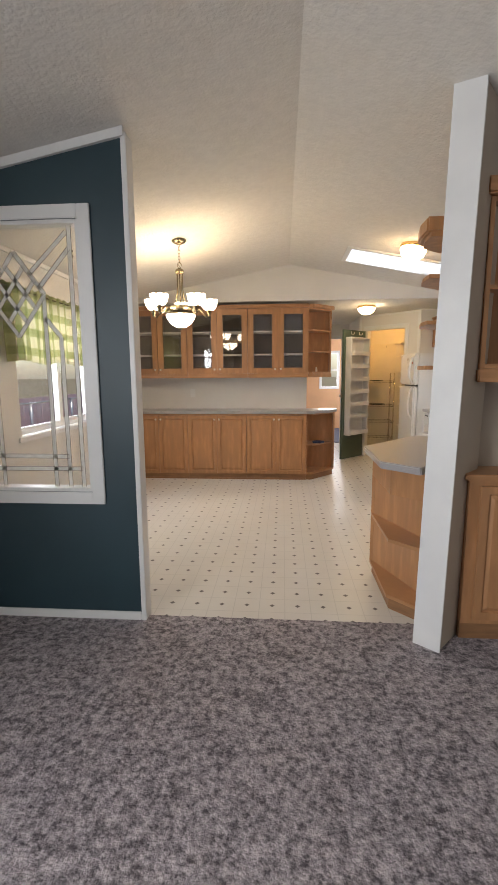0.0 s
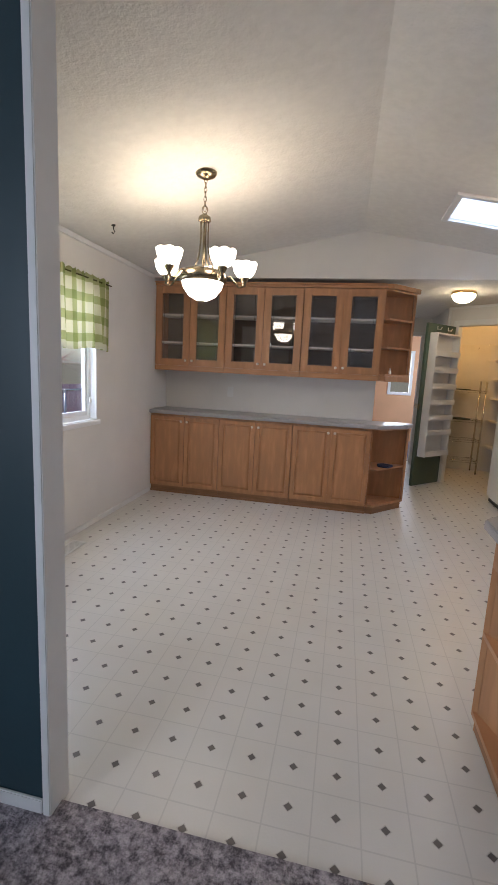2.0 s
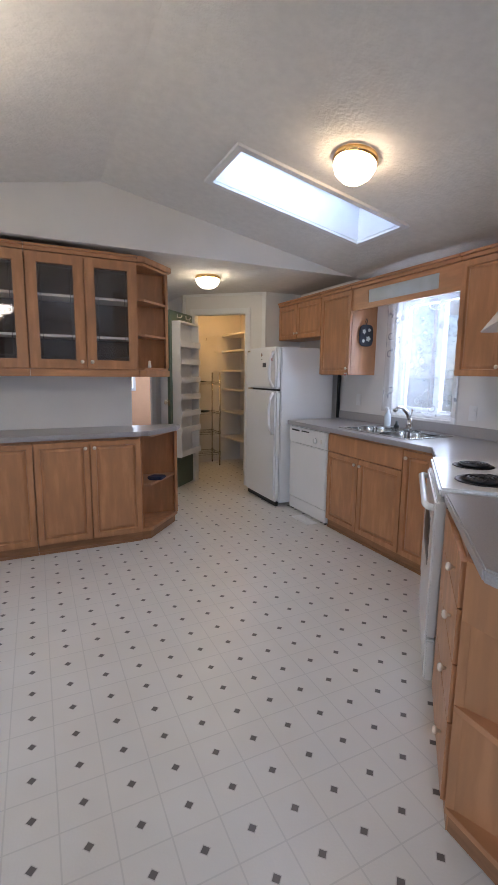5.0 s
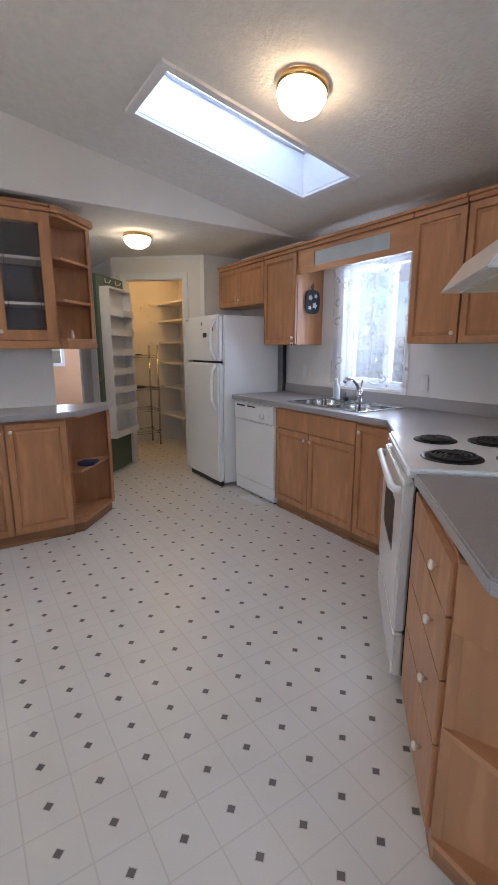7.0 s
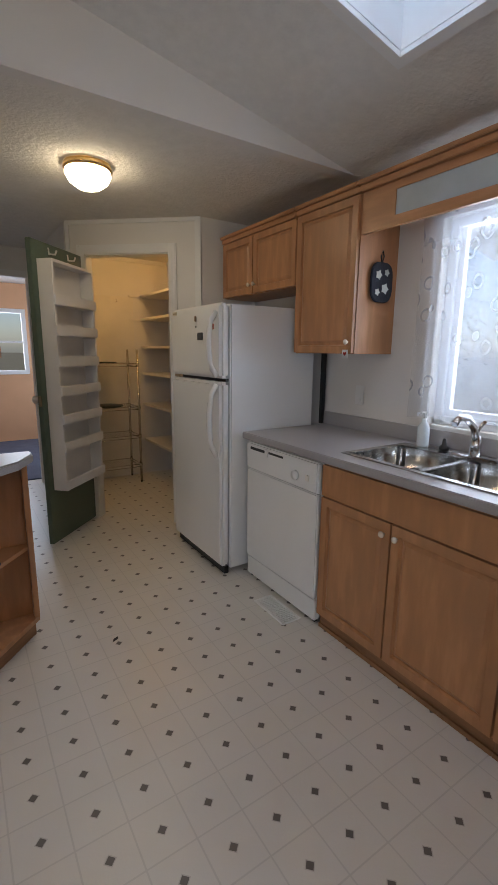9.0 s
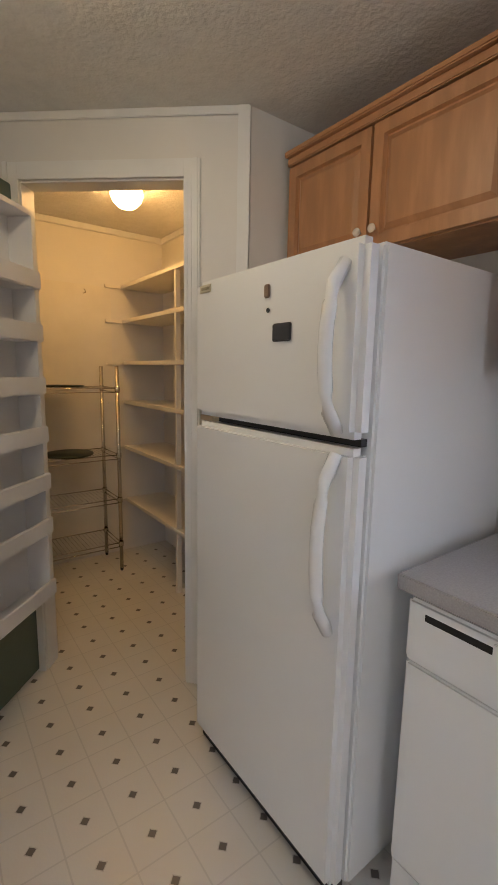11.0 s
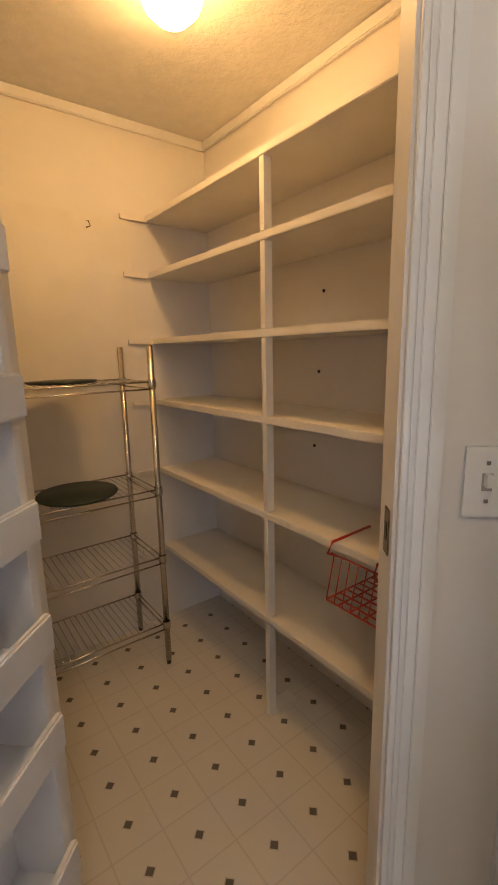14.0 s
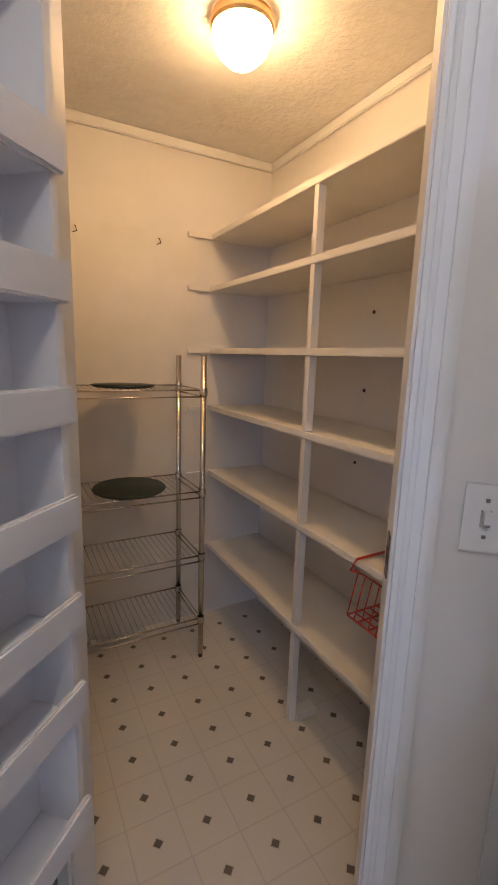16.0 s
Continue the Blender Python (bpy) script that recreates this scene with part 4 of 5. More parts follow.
boxes("back_panel", [(0.955, 3.022, 1.42, 1.30, 3.035, 2.09), (0.94, 3.022, 1.42, 0.955, 3.37, 2.09)], WOODIN, up)
boxes("side_panel", [(1.28, 3.036, 1.42, 1.30, 3.38, 2.09)], WOODIN, up)
poly("crown", [(0.745, 3.022), (0.745, 3.15), (0.775, 3.29), (0.92, 3.42), (1.32, 3.42), (1.32, 3.022)], 2.111, 2.19, WOOD, up, bevel=0.01)

# built-in hutch in the living room
hb = thing("base_cabinet", pose(0.955, 2.70, 0), "honey maple built-in base cabinet with raised panel door", "cabinet")
boxes("body", [(0, 0.0, 0.10, 1.3, 0.198, 0.86)], WOOD, hb)
boxes("toe_kick", [(0, 0.01, 0.012, 1.3, 0.05, 0.099)], KICK, hb)
door(hb, 0.05, 0.13, 0.62, 0.83, 0.57, 0.78)
door(hb, 0.64, 0.13, 1.2, 0.83, 0.68, 0.78)
boxes("top", [(-0.03, -0.03, 0.861, 1.3, 0.198, 0.89)], WOODX, hb, bevel=0.006)
hu = thing("hutch_upper", pose(0.965, 2.70, 0), "honey maple built-in open upper shelves", "shelf")
boxes("side_panel", [(0, 0, 1.40, 0.02, 0.198, 2.16)], WOOD, hu)
boxes("back_panel", [(0.02, 0.185, 1.40, 1.3, 0.198, 2.16)], WOODIN, hu)
for z in (1.40, 1.76, 2.14):
    boxes("shelf_board", [(0.021, 0.0, z, 1.3, 0.184, z + 0.02)], WOODX, hu)
boxes("light_rail", [(-0.01, -0.015, 1.335, 1.3, 0.02, 1.399)], WOODX, hu, bevel=0.006)
boxes("crown", [(-0.03, -0.03, 2.165, 1.3, 0.198, 2.24)], WOODX, hu, bevel=0.01)

# ---- chandelier ----
CX, CY = -0.87, 4.50
ch = thing("chandelier", pose(CX, CY, 0), "antique brass chandelier with five lit scalloped glass shades and a bowl", "chandelier")
zc = vault(CX)
cn = turned("canopy", [(0.012, -0.035), (0.03, -0.03), (0.055, -0.018), (0.066, -0.004), (0.066, 0.006)], BRASS, ch, (0, 0, zc - 0.004))
links = []
for i in range(7):
    z = zc - 0.045 - i * 0.026
    a = (i % 2) * math.pi / 2
    links.append([(0.009 * math.cos(q) * math.cos(a), 0.009 * math.cos(q) * math.sin(a), z + 0.018 * math.sin(q)) for q in [k * math.pi / 6 for k in range(13)]])
wire("chain", links, 0.0022, BRASS, ch)
wire("ring", [[(0.018 * math.cos(q), 0, 2.325 + 0.022 * math.sin(q)) for q in [k * math.pi / 10 for k in range(21)]]], 0.003, BRASS, ch)
turned("cap", [(0.02, 2.255), (0.040, 2.262), (0.036, 2.285), (0.018, 2.298), (0.006, 2.302), (0, 2.305)], BRASS, ch)
wire("stem", [[(0, 0, 1.93), (0, 0, 2.27)]], 0.006, BRASS, ch)
for k in range(5):
    a = radians(25 + 72 * k)
    wire("rod", [[(r * math.cos(a), r * math.sin(a), z) for r, z in ((0.026, 2.27), (0.024, 2.20), (0.026, 2.12), (0.04, 2.04), (0.075, 1.97))]], 0.004, BRASS, ch)
turned("ring_band", [(0.135, 1.905), (0.15, 1.925), (0.145, 1.955), (0.12, 1.975), (0.05, 1.982)], BRASS, ch, n=40)
turned("bowl", [(0.0, 1.795), (0.04, 1.80), (0.085, 1.825), (0.118, 1.87), (0.13, 1.91)], SHADE, ch, n=32, label="lit frosted glass bowl")
turned("finial", [(0.0, 1.775), (0.008, 1.78), (0.012, 1.79), (0.016, 1.797), (0.0, 1.80)], BRASS, ch, n=14)
for k in range(5):
    a = radians(25 + 72 * k)
    ca, sa = math.cos(a), math.sin(a)
    arm = wire("arm", [[(r * ca, r * sa, z) for r, z in ((0.13, 1.945), (0.17, 1.955), (0.205, 1.92), (0.23, 1.895), (0.255, 1.90), (0.262, 1.925))]], 0.006, BRASS, ch)
    turned("cup", [(0.006, -0.05), (0.016, -0.045), (0.010, -0.035), (0.022, -0.015), (0.032, 0.012)], BRASS, arm, (0.262 * ca, 0.262 * sa, 1.95), 18)
    turned("shade", [(0.028, 0.0), (0.047, 0.010), (0.063, 0.032), (0.072, 0.060), (0.078, 0.083)], SHADE, arm, (0.262 * ca, 0.262 * sa, 1.955), 40, "lit scalloped glass shade", 0.009)


def dome(name, x, y, z, slope, material, label, r=0.110, h=0.072):
    o = thing(name, pose(x, y, z, 0, slope, 0), label, "ceiling light", "ceiling lights")
    turned("base_ring", [(r * 1.02, -0.03), (r * 1.08, -0.022), (r * 1.03, 0.0)], GOLD, o, n=36, label="polished brass ring")
    turned("glass", [(0.0, -0.03 - h), (r * 0.5, -0.03 - h * 0.93), (r * 0.85, -0.03 - h * 0.6), (r, -0.03 - h * 0.2), (r * 0.98, -0.026)], material, o, n=36, label="lit opal glass")


dome("ceiling_light", 1.20, 4.78, vault(1.20) - 0.002, 10.8, DOME, "lit flush ceiling light with brass ring on the vault", 0.112, 0.098)
dome("ceiling_light", 1.195, 7.02, FLAT - 0.002, 0, HALLDOME, "lit flush ceiling light with brass ring in the hall", 0.115, 0.085)
dome("ceiling_light", 1.99, 8.445, FLAT - 0.002, 0, PANDOME, "lit globe ceiling light in the pantry", 0.085, 0.085)
for x, y in ((-1.68, 4.17), (-1.70, 4.91)):
    hk = thing("ceiling_hook", pose(x, y, vault(x)), "small dark plant hook in the ceiling", "hook", "ceiling hooks")
    turned("plate", [(0.014, -0.008), (0.016, 0.004)], BLACK, hk, n=14)
    wire("hook", [[(0, 0, -0.006), (0, 0, -0.03), (0.012, 0, -0.045), (0.0, 0, -0.06), (-0.012, 0, -0.05)]], 0.004, BLACK, hk)

# ---- windows ----
def slider_x(name, x, hole, mid, label, panel=0.03):
    """Two-pane sliding window in a wall along y; x: plane of the glass."""
    y0, z0, y1, z1 = hole
    w = setting(thing(name, Matrix.Identity(4), "", ""), label, "window")
    t = 0.045
    boxes("window_frame", [(x - 0.03, y0, z0, x + 0.03, y0 + t, z1), (x - 0.03, y1 - t, z0, x + 0.03, y1, z1), (x - 0.03, y0 + t, z0, x + 0.03, y1 - t, z0 + t), (x - 0.03, y0 + t, z1 - t, x + 0.03, y1 - t, z1)], WINW, w, bevel=0.003)
    boxes("sash", [(x - 0.018, mid - 0.03, z0 + t, x + 0.034, mid + 0.03, z1 - t), (x - 0.01, mid + 0.03, z0 + t, x + 0.02, y1 - t, z0 + t + 0.035), (x - 0.01, y1 - t - 0.03, z0 + t + 0.035, x + 0.02, y1 - t, z1 - t),
                   (x - 0.01, y0 + t, z0 + t, x + 0.02, mid - 0.03, z0 + t + 0.02)], WINW, w, bevel=0.003)
    for p, q in ((y0 + t, mid), (mid, y1 - t)):
        g = boxes("pane", [(x - 0.002, p, z0 + t, x + 0.002, q, z1 - t)], GLASS, w)
        g.visible_shadow = False
    return w


w1 = slider_x("window_1", XL - 0.085, WIN, 4.55, "white sliding window in the dining wall")
boxes("window_sill", [(XL - 0.05, WIN[0], WIN[1] - 0.001, XL + 0.004, WIN[2], WIN[1] + 0.012), (XL + 0.001, WIN[0] - 0.05, WIN[1] - 0.035, XL + 0.018, WIN[2] + 0.03, WIN[1] + 0.004)], WINW, w1, bevel=0.003)
boxes("reveal", [(XL - 0.055, WIN[2] - 0.012, WIN[1] + 0.012, XL + 0.002, WIN[2] - 0.0005, WIN[3])], WINW, w1)
boxes("lock", [(XL - 0.052, 4.53, 1.44, XL - 0.035, 4.57, 1.50)], WINW, w1, bevel=0.005)
w2 = slider_x("window_2", XR + 0.075, WIN2, 5.41, "white sliding window above the sink")
boxes("window_casing", [(XR - 0.012, WIN2[0] - 0.045, WIN2[1] - 0.045, XR - 0.001, WIN2[0], WIN2[3]), (XR - 0.012, WIN2[2], WIN2[1] - 0.045, XR - 0.001, WIN2[2] + 0.045, WIN2[3]),
                        (XR - 0.012, WIN2[0], WIN2[1] - 0.045, XR - 0.001, WIN2[2], WIN2[1])], TRIM, w2, bevel=0.003)
w3 = setting(thing("window_3", Matrix.Identity(4), "", ""), "white sash window of the far room", "window")
x0, z0, x1, z1 = FW
boxes("window_frame", [(x0 - 0.04, YE - 0.015, z0 - 0.04, x0 + 0.02, YE + 0.03, z1 + 0.04), (x1 - 0.02, YE - 0.015, z0 - 0.04, x1 + 0.04, YE + 0.03, z1 + 0.04), (x0 + 0.02, YE - 0.015, z0 - 0.04, x1 - 0.02, YE + 0.03, z0 + 0.02),
                       (x0 + 0.02, YE - 0.015, z1 - 0.02, x1 - 0.02, YE + 0.03, z1 + 0.04), (x0 + 0.02, YE - 0.01, 1.47, x1 - 0.02, YE + 0.02, 1.50)], TRIM, w3)


def cloth(name, x, y0, y1, z0, z1, folds, depth, material, label, category):
    bm = bmesh.new()
    n, k = folds * 10, 10
    uv = bm.loops.layers.uv.new("UVMap")
    rng = random.Random(5)
    ph = [rng.uniform(0, 6.28) for _ in range(4)]
    grid = []
    for i in range(n + 1):
        s = i / n
        col = []
        for j in range(k + 1):
            q = j / k
            amp = depth * (0.55 + 0.45 * q)
            wob = math.sin(s * folds * 6.283 + 1.6 * math.sin(s * 9 + ph[0]) + 1.5 * q * math.sin(s * 7 + ph[1])) + 0.5 * math.sin(s * folds * 3.7 + ph[3] + q)
            y = y0 + (y1 - y0) * s + 0.012 * q * math.sin(s * folds * 3.1 + ph[2])
            z = z1 + (z0 - z1) * q + 0.012 * q * math.sin(s * 17 + ph[3]) + (0.008 * math.sin(s * folds * 12.6) if j == 0 else 0)
            col.append(bm.verts.new((x + amp * wob * (1 + 0.3 * math.sin(s * 23)), y, z)))
        grid.append(col)
    for i in range(n):
        for j in range(k):
            f = bm.faces.new((grid[i][j], grid[i + 1][j], grid[i + 1][j + 1], grid[i][j + 1]))
            f.smooth = True
            for lp, (a, b) in zip(f.loops, ((i, j), (i + 1, j), (i + 1, j + 1), (i, j + 1))):
                lp[uv].uv = ((y1 - y0) * 1.35 * a / n, (z1 - z0) * b / k)
    me = bpy.data.meshes.new(name)
    bm.to_mesh(me)
    bm.free()
    me.materials.append(material)
    return me


cord = thing("blind_cord", Matrix.Identity(4), "white pull cord hanging in the window reveal", "cord")
wire("cord", [[(XL - 0.012, 5.10, 1.97), (XL - 0.010, 5.103, 1.5), (XL - 0.012, 5.10, 1.10)]], 0.002, TRIM, cord)
turned("tassel", [(0.004, 0.05), (0.009, 0.03), (0.010, 0.004), (0.0, 0.0)], TRIM, cord, (XL - 0.012, 5.10, 1.05), 12)
cv = thing("curtain_valance", Matrix.Identity(4), "green and cream gingham valance on a rod above the window", "curtain")
me = cloth("cloth", XL + 0.055, 3.62, 5.28, 1.485, 2.05, 15, 0.020, CURTAIN, "", "")
o = new("cloth", me)
o.parent = cv
o.modifiers.new("thickness", "SOLIDIFY").thickness = 0.0015
wire("rod", [[(XL + 0.055, 3.58, 2.02), (XL + 0.055, 5.32, 2.02)]], 0.006, BRASS, cv, "thin brass rod", 8)
wire("bracket", [[(XL + 0.002, 5.26, 2.02), (XL + 0.055, 5.26, 2.02)], [(XL + 0.002, 3.64, 2.02), (XL + 0.055, 3.64, 2.02)]], 0.004, BRASS, cv)
lc = thing("lace_curtain", Matrix.Identity(4), "sheer white lace curtain over the sink window", "curtain")
o = new("panel", cloth("panel", XR - 0.04, 5.13, 5.93, 1.055, 2.03, 9, 0.009, LACE, "", ""))
o.parent = lc
o = new("header", cloth("header", XR - 0.05, 5.13, 5.93, 1.90, 2.04, 12, 0.008, LACE, "", ""))
o.parent = lc
wire("rod", [[(XR - 0.045, 5.10, 2.035), (XR - 0.045, 5.95, 2.035)]], 0.005, TRIM, lc, "thin white rod", 8)

# leaded window of the teal wall
lw = setting(thing("window_4", Matrix.Identity(4), "", ""), "white framed interior window with leaded diamond pattern", "window")
x0, z0, x1, z1 = LW
boxes("window_frame", [(x0 - 0.065, YT - 0.016, z0 - 0.065, x0, YT - 0.001, z1 + 0.065), (x1, YT - 0.016, z0 - 0.065, x1 + 0.065, YT - 0.001, z1 + 0.065), (x0, YT - 0.016, z0 - 0.065, x1, YT - 0.001, z0), (x0, YT - 0.016, z1, x1, YT - 0.001, z1 + 0.065),
                       (x0, YT, z0, x0 + 0.02, YT + 0.075, z1), (x1 - 0.02, YT, z0, x1, YT + 0.075, z1), (x0 + 0.02, YT, z0, x1 - 0.02, YT + 0.075, z0 + 0.02), (x0 + 0.02, YT, z1 - 0.02, x1 - 0.02, YT + 0.075, z1)], TRIM, lw, bevel=0.003)
gp = boxes("pane", [(x0 + 0.018, YT + 0.04, z0 + 0.018, x1 - 0.018, YT + 0.044, z1 - 0.018)], GLASS, lw)
gp.visible_shadow = False
YL = YT + 0.038
mx = (x0 + x1) / 2 + 0.06


CAMED = mat('grey_came', (0.22, 0.20, 0.17), 0.4)


def came(name, pts, r=0.0045):
    bm = bmesh.new()
    for p, q in pts:
        for off in (-0.011, 0.011):
            d = Vector((q[0] - p[0], 0, q[1] - p[1])).normalized()
            nrm = Vector((-d.z, 0, d.x)) * off
            tube(bm, [Vector((p[0], YL, p[1])) + nrm, Vector((q[0], YL, q[1])) + nrm], 0.0013, 4)
    part(name, bm, CAMED, lw, "dark double came line")
    bm = bmesh.new()
    for p, q in pts:
        d = Vector((q[0] - p[0], 0, q[1] - p[1])).normalized()
        nrm = Vector((-d.z, 0, d.x)) * 0.009
        a, b = Vector((p[0], YL, p[1])), Vector((q[0], YL, q[1]))
        vs = [bm.verts.new(v) for v in (a + nrm, b + nrm, b - nrm, a - nrm)]
        f = bm.faces.new(vs)
        ex = bmesh.ops.extrude_face_region(bm, geom=[f])
        bmesh.ops.translate(bm, verts=[v for v in ex["geom"] if isinstance(v, bmesh.types.BMVert)], vec=(0, 0.0025, 0))
    part(name, bm, LEAD, lw, "pale textured came")


cz, hw, hh = 1.80, 0.155, 0.215
lines = []
for k in range(4):
    t = k / 3
    lines += [((mx - hw + hw * t, cz + hh * t), (mx + hw * t, cz - hh + hh * t)), ((mx - hw + hw * t, cz - hh * t), (mx + hw * t, cz + hh - hh * t))]
lines += [((mx + 0.075, cz + 0.10), (mx + 0.29, z1 - 0.05)), ((mx + 0.125, cz + 0.03), (mx + 0.30, z1 - 0.13)), ((mx - 0.075, cz + 0.10), (mx - 0.29, z1 - 0.05)), ((mx - 0.125, cz + 0.03), (mx - 0.30, z1 - 0.13))]
for s in (-1, 1):
    lines += [((mx + s * 0.15, cz - 0.02), (mx + s * 0.15, z0 + 0.02)), ((mx + s * 0.23, 1.58), (mx + s * 0.23, z0 + 0.02)), ((mx + s * 0.15, 1.68), (mx + s * 0.23, 1.58))]
lines += [((x1 - 0.07, z1 - 0.02), (x1 - 0.07, z0 + 0.02)), ((x0 + 0.07, z1 - 0.02), (x0 + 0.07, z0 + 0.02)), ((x0 + 0.02, z0 + 0.12), (x1 - 0.07, z0 + 0.12)), ((x0 + 0.02, z0 + 0.19), (mx + 0.23, z0 + 0.19))]
came("came", lines)

# ---- pantry ----
sh = thing("pantry_shelves", Matrix.Identity(4), "white painted built-in pantry shelves with a centre divider", "shelves")
FX = 2.235
for z in (1.95, 1.715, 1.425, 1.145, 0.81, 0.41):
    s = poly("shelf_board", [(FX + 0.014, YQ - 0.022), (FX + 0.014, 7.57), (XR - 0.002, 7.57), (XR - 0.002, YQ - 0.022)], z - 0.02, z, SHELFW, sh)
    boxes("edge_strip", [(FX, 7.57, z - 0.022, FX + 0.013, YQ - 0.022, z + 0.003)], SHELFW, s, bevel=0.002)
    boxes("cleat", [(2.12, YQ - 0.038, z - 0.022, FX - 0.001, YQ - 0.021, z - 0.002)], SHELFW, s)
zs = [0.0, 0.41, 0.81, 1.145, 1.425, 1.715, 1.95]
for a, b in zip(zs, zs[1:]):
    boxes("divider", [(FX + 0.001, 8.38, a + (0.005 if a else 0), FX + 0.03, 8.402, b - 0.024)], SHELFW, sh)
boxes("foot_block", [(FX + 0.031, 8.365, 0, FX + 0.12, 8.415, 0.03)], SHELFW, sh)
for y, z in ((8.44, 1.57), (8.46, 1.28), (8.48, 0.99)):
    bm = bmesh.new()
    lathe(bm, [(0.007, 0), (0.006, 0.003), (0, 0.004)], 10)
    bmesh.ops.rotate(bm, verts=bm.verts, cent=(0, 0, 0), matrix=Matrix.Rotation(radians(-90), 3, "Y"))
    bmesh.ops.translate(bm, verts=bm.verts, vec=(XR - 0.001, y, z))
    tagged(part("wall_screw", bm, BLACK), "dark screw head in the pantry wall", "screw", "wall screws")
bp = boxes("backing_board", [(1.42, YQ - 0.026, 0.02, 2.16, YQ - 0.0205, 1.93)], SHELFW)
tagged(bp, "white board fixed to the pantry back wall", "board")
for x in (1.60, 1.63, 1.98):
    tagged(wire("cup_hook", [[(x, YQ - 0.027, 1.90), (x, YQ - 0.045, 1.895), (x + 0.005, YQ - 0.05, 1.875), (x - 0.01, YQ - 0.04, 1.87)]], 0.0025, BRASS), "small brass cup hook on the board", "hook", "cup hooks")

rk = thing("wire_rack", Matrix.Identity(4), "chrome four-tier wire shelf rack on the pantry floor", "rack")
RX0, RX1, RY0, RY1 = 1.46, 2.07, 8.89, 9.20
for x in (RX0, RX1):
    for y in (RY0, RY1):
        p = wire("post", [[(x, y, 0.02), (x, y, 1.39)]], 0.0125, GREYMET, rk, n=12)
        turned("foot", [(0.009, 0), (0.012, 0.02)], BLACK, p, (x, y, 0), 12, "black foot")
for z in (0.20, 0.51, 0.81, 1.25):
    runs = [[(RX0, RY0, z), (RX1, RY0, z)], [(RX0, RY1, z), (RX1, RY1, z)], [(RX0, RY0, z), (RX0, RY1, z)], [(RX1, RY0, z), (RX1, RY1, z)],
            [(RX0, RY0, z - 0.028), (RX1, RY0, z - 0.028)], [(RX1, RY0, z - 0.028), (RX1, RY1, z - 0.028)]]
    t = wire("tier", runs[:1], 0.0035, GREYMET, rk)
    for run in runs[1:]:
        wire("rim_wire", [run], 0.0035, GREYMET, t)
    bars = wire("wire_bar", [[(RX0 + 0.61 * i / 24, RY0, z + 0.002), (RX0 + 0.61 * i / 24, RY1, z + 0.002)] for i in range(1, 24)], 0.0016, GREYMET, t, n=4)
    tagged(bars, kind="stuff")
    for x in (RX1,):
        for y in (RY0, RY1):
            turned("collar", [(0.016, -0.016), (0.018, 0.0), (0.016, 0.018)], GREYMET, t, (x, y, z - 0.008), 12)
gb = turned("oval_board", [(0, 0), (0.15, 0.0), (0.155, 0.006), (0.15, 0.012), (0, 0.012)], DKGREEN, None, (1.785, 9.02, 0.816), 36)
gb.scale = (1, 1, 1)
tagged(gb, "dark green round board lying on the wire rack", "board")
sb2 = turned("flat_tray", [(0, 0), (0.12, 0.0), (0.13, 0.008), (0, 0.01)], DKGREEN, None, (1.77, 9.03, 1.256), 30)
tagged(sb2, "dark flat tray on the top rack tier", "tray")

bk = thing("wire_basket", pose(0, -0.2424, 0), "red coated wire under-shelf basket", "basket")
for run in ([(2.40, 8.12, 0.818), (2.30, 8.13, 0.82), (2.20, 8.14, 0.822), (2.19, 8.14, 0.80), (2.20, 8.14, 0.775), (2.24, 8.14, 0.77)],
            [(2.40, 8.32, 0.818), (2.22, 8.31, 0.82), (2.20, 8.31, 0.79), (2.24, 8.31, 0.77)]):
    wire("hanger", [run], 0.004, RED, bk)
wire("rim", [[(2.25, 8.05, 0.765), (2.25, 8.34, 0.765)]], 0.003, RED, bk)
for i in range(10):
    wire("side_wire", [[(2.25, 8.06 + 0.03 * i, 0.76), (2.22, 8.06 + 0.03 * i, 0.63)]], 0.0022, RED, bk, n=5)
for i in range(9):
    wire("bottom_wire", [[(2.22 + 0.03 * i, 8.06, 0.63), (2.22 + 0.03 * i, 8.33, 0.63)]], 0.003, RED, bk, n=5)
for i in range(7):
    wire("cross_wire", [[(2.22, 8.06 + 0.045 * i, 0.631), (2.46, 8.06 + 0.045 * i, 0.631)]], 0.003, RED, bk, n=5)

sw = thing("light_switch", DG @ pose(0.925, 0, 1.155), "white toggle light switch plate on the pantry wall", "light switch")
boxes("plate", [(-0.036, -0.006, -0.058, 0.036, -0.0005, 0.058)], TRIM, sw, bevel=0.003)
boxes("toggle", [(-0.005, -0.018, -0.006, 0.005, -0.006, 0.014)], TRIM, sw)
boxes("slot", [(-0.008, -0.0068, -0.014, 0.008, -0.006, 0.014)], mat("slot_grey", (0.35, 0.33, 0.3), 0.5), sw)
for z in (-0.03, 0.03):
    boxes("screw", [(-0.003, -0.0072, z - 0.003, 0.003, -0.006, z + 0.003)], STEEL, sw)

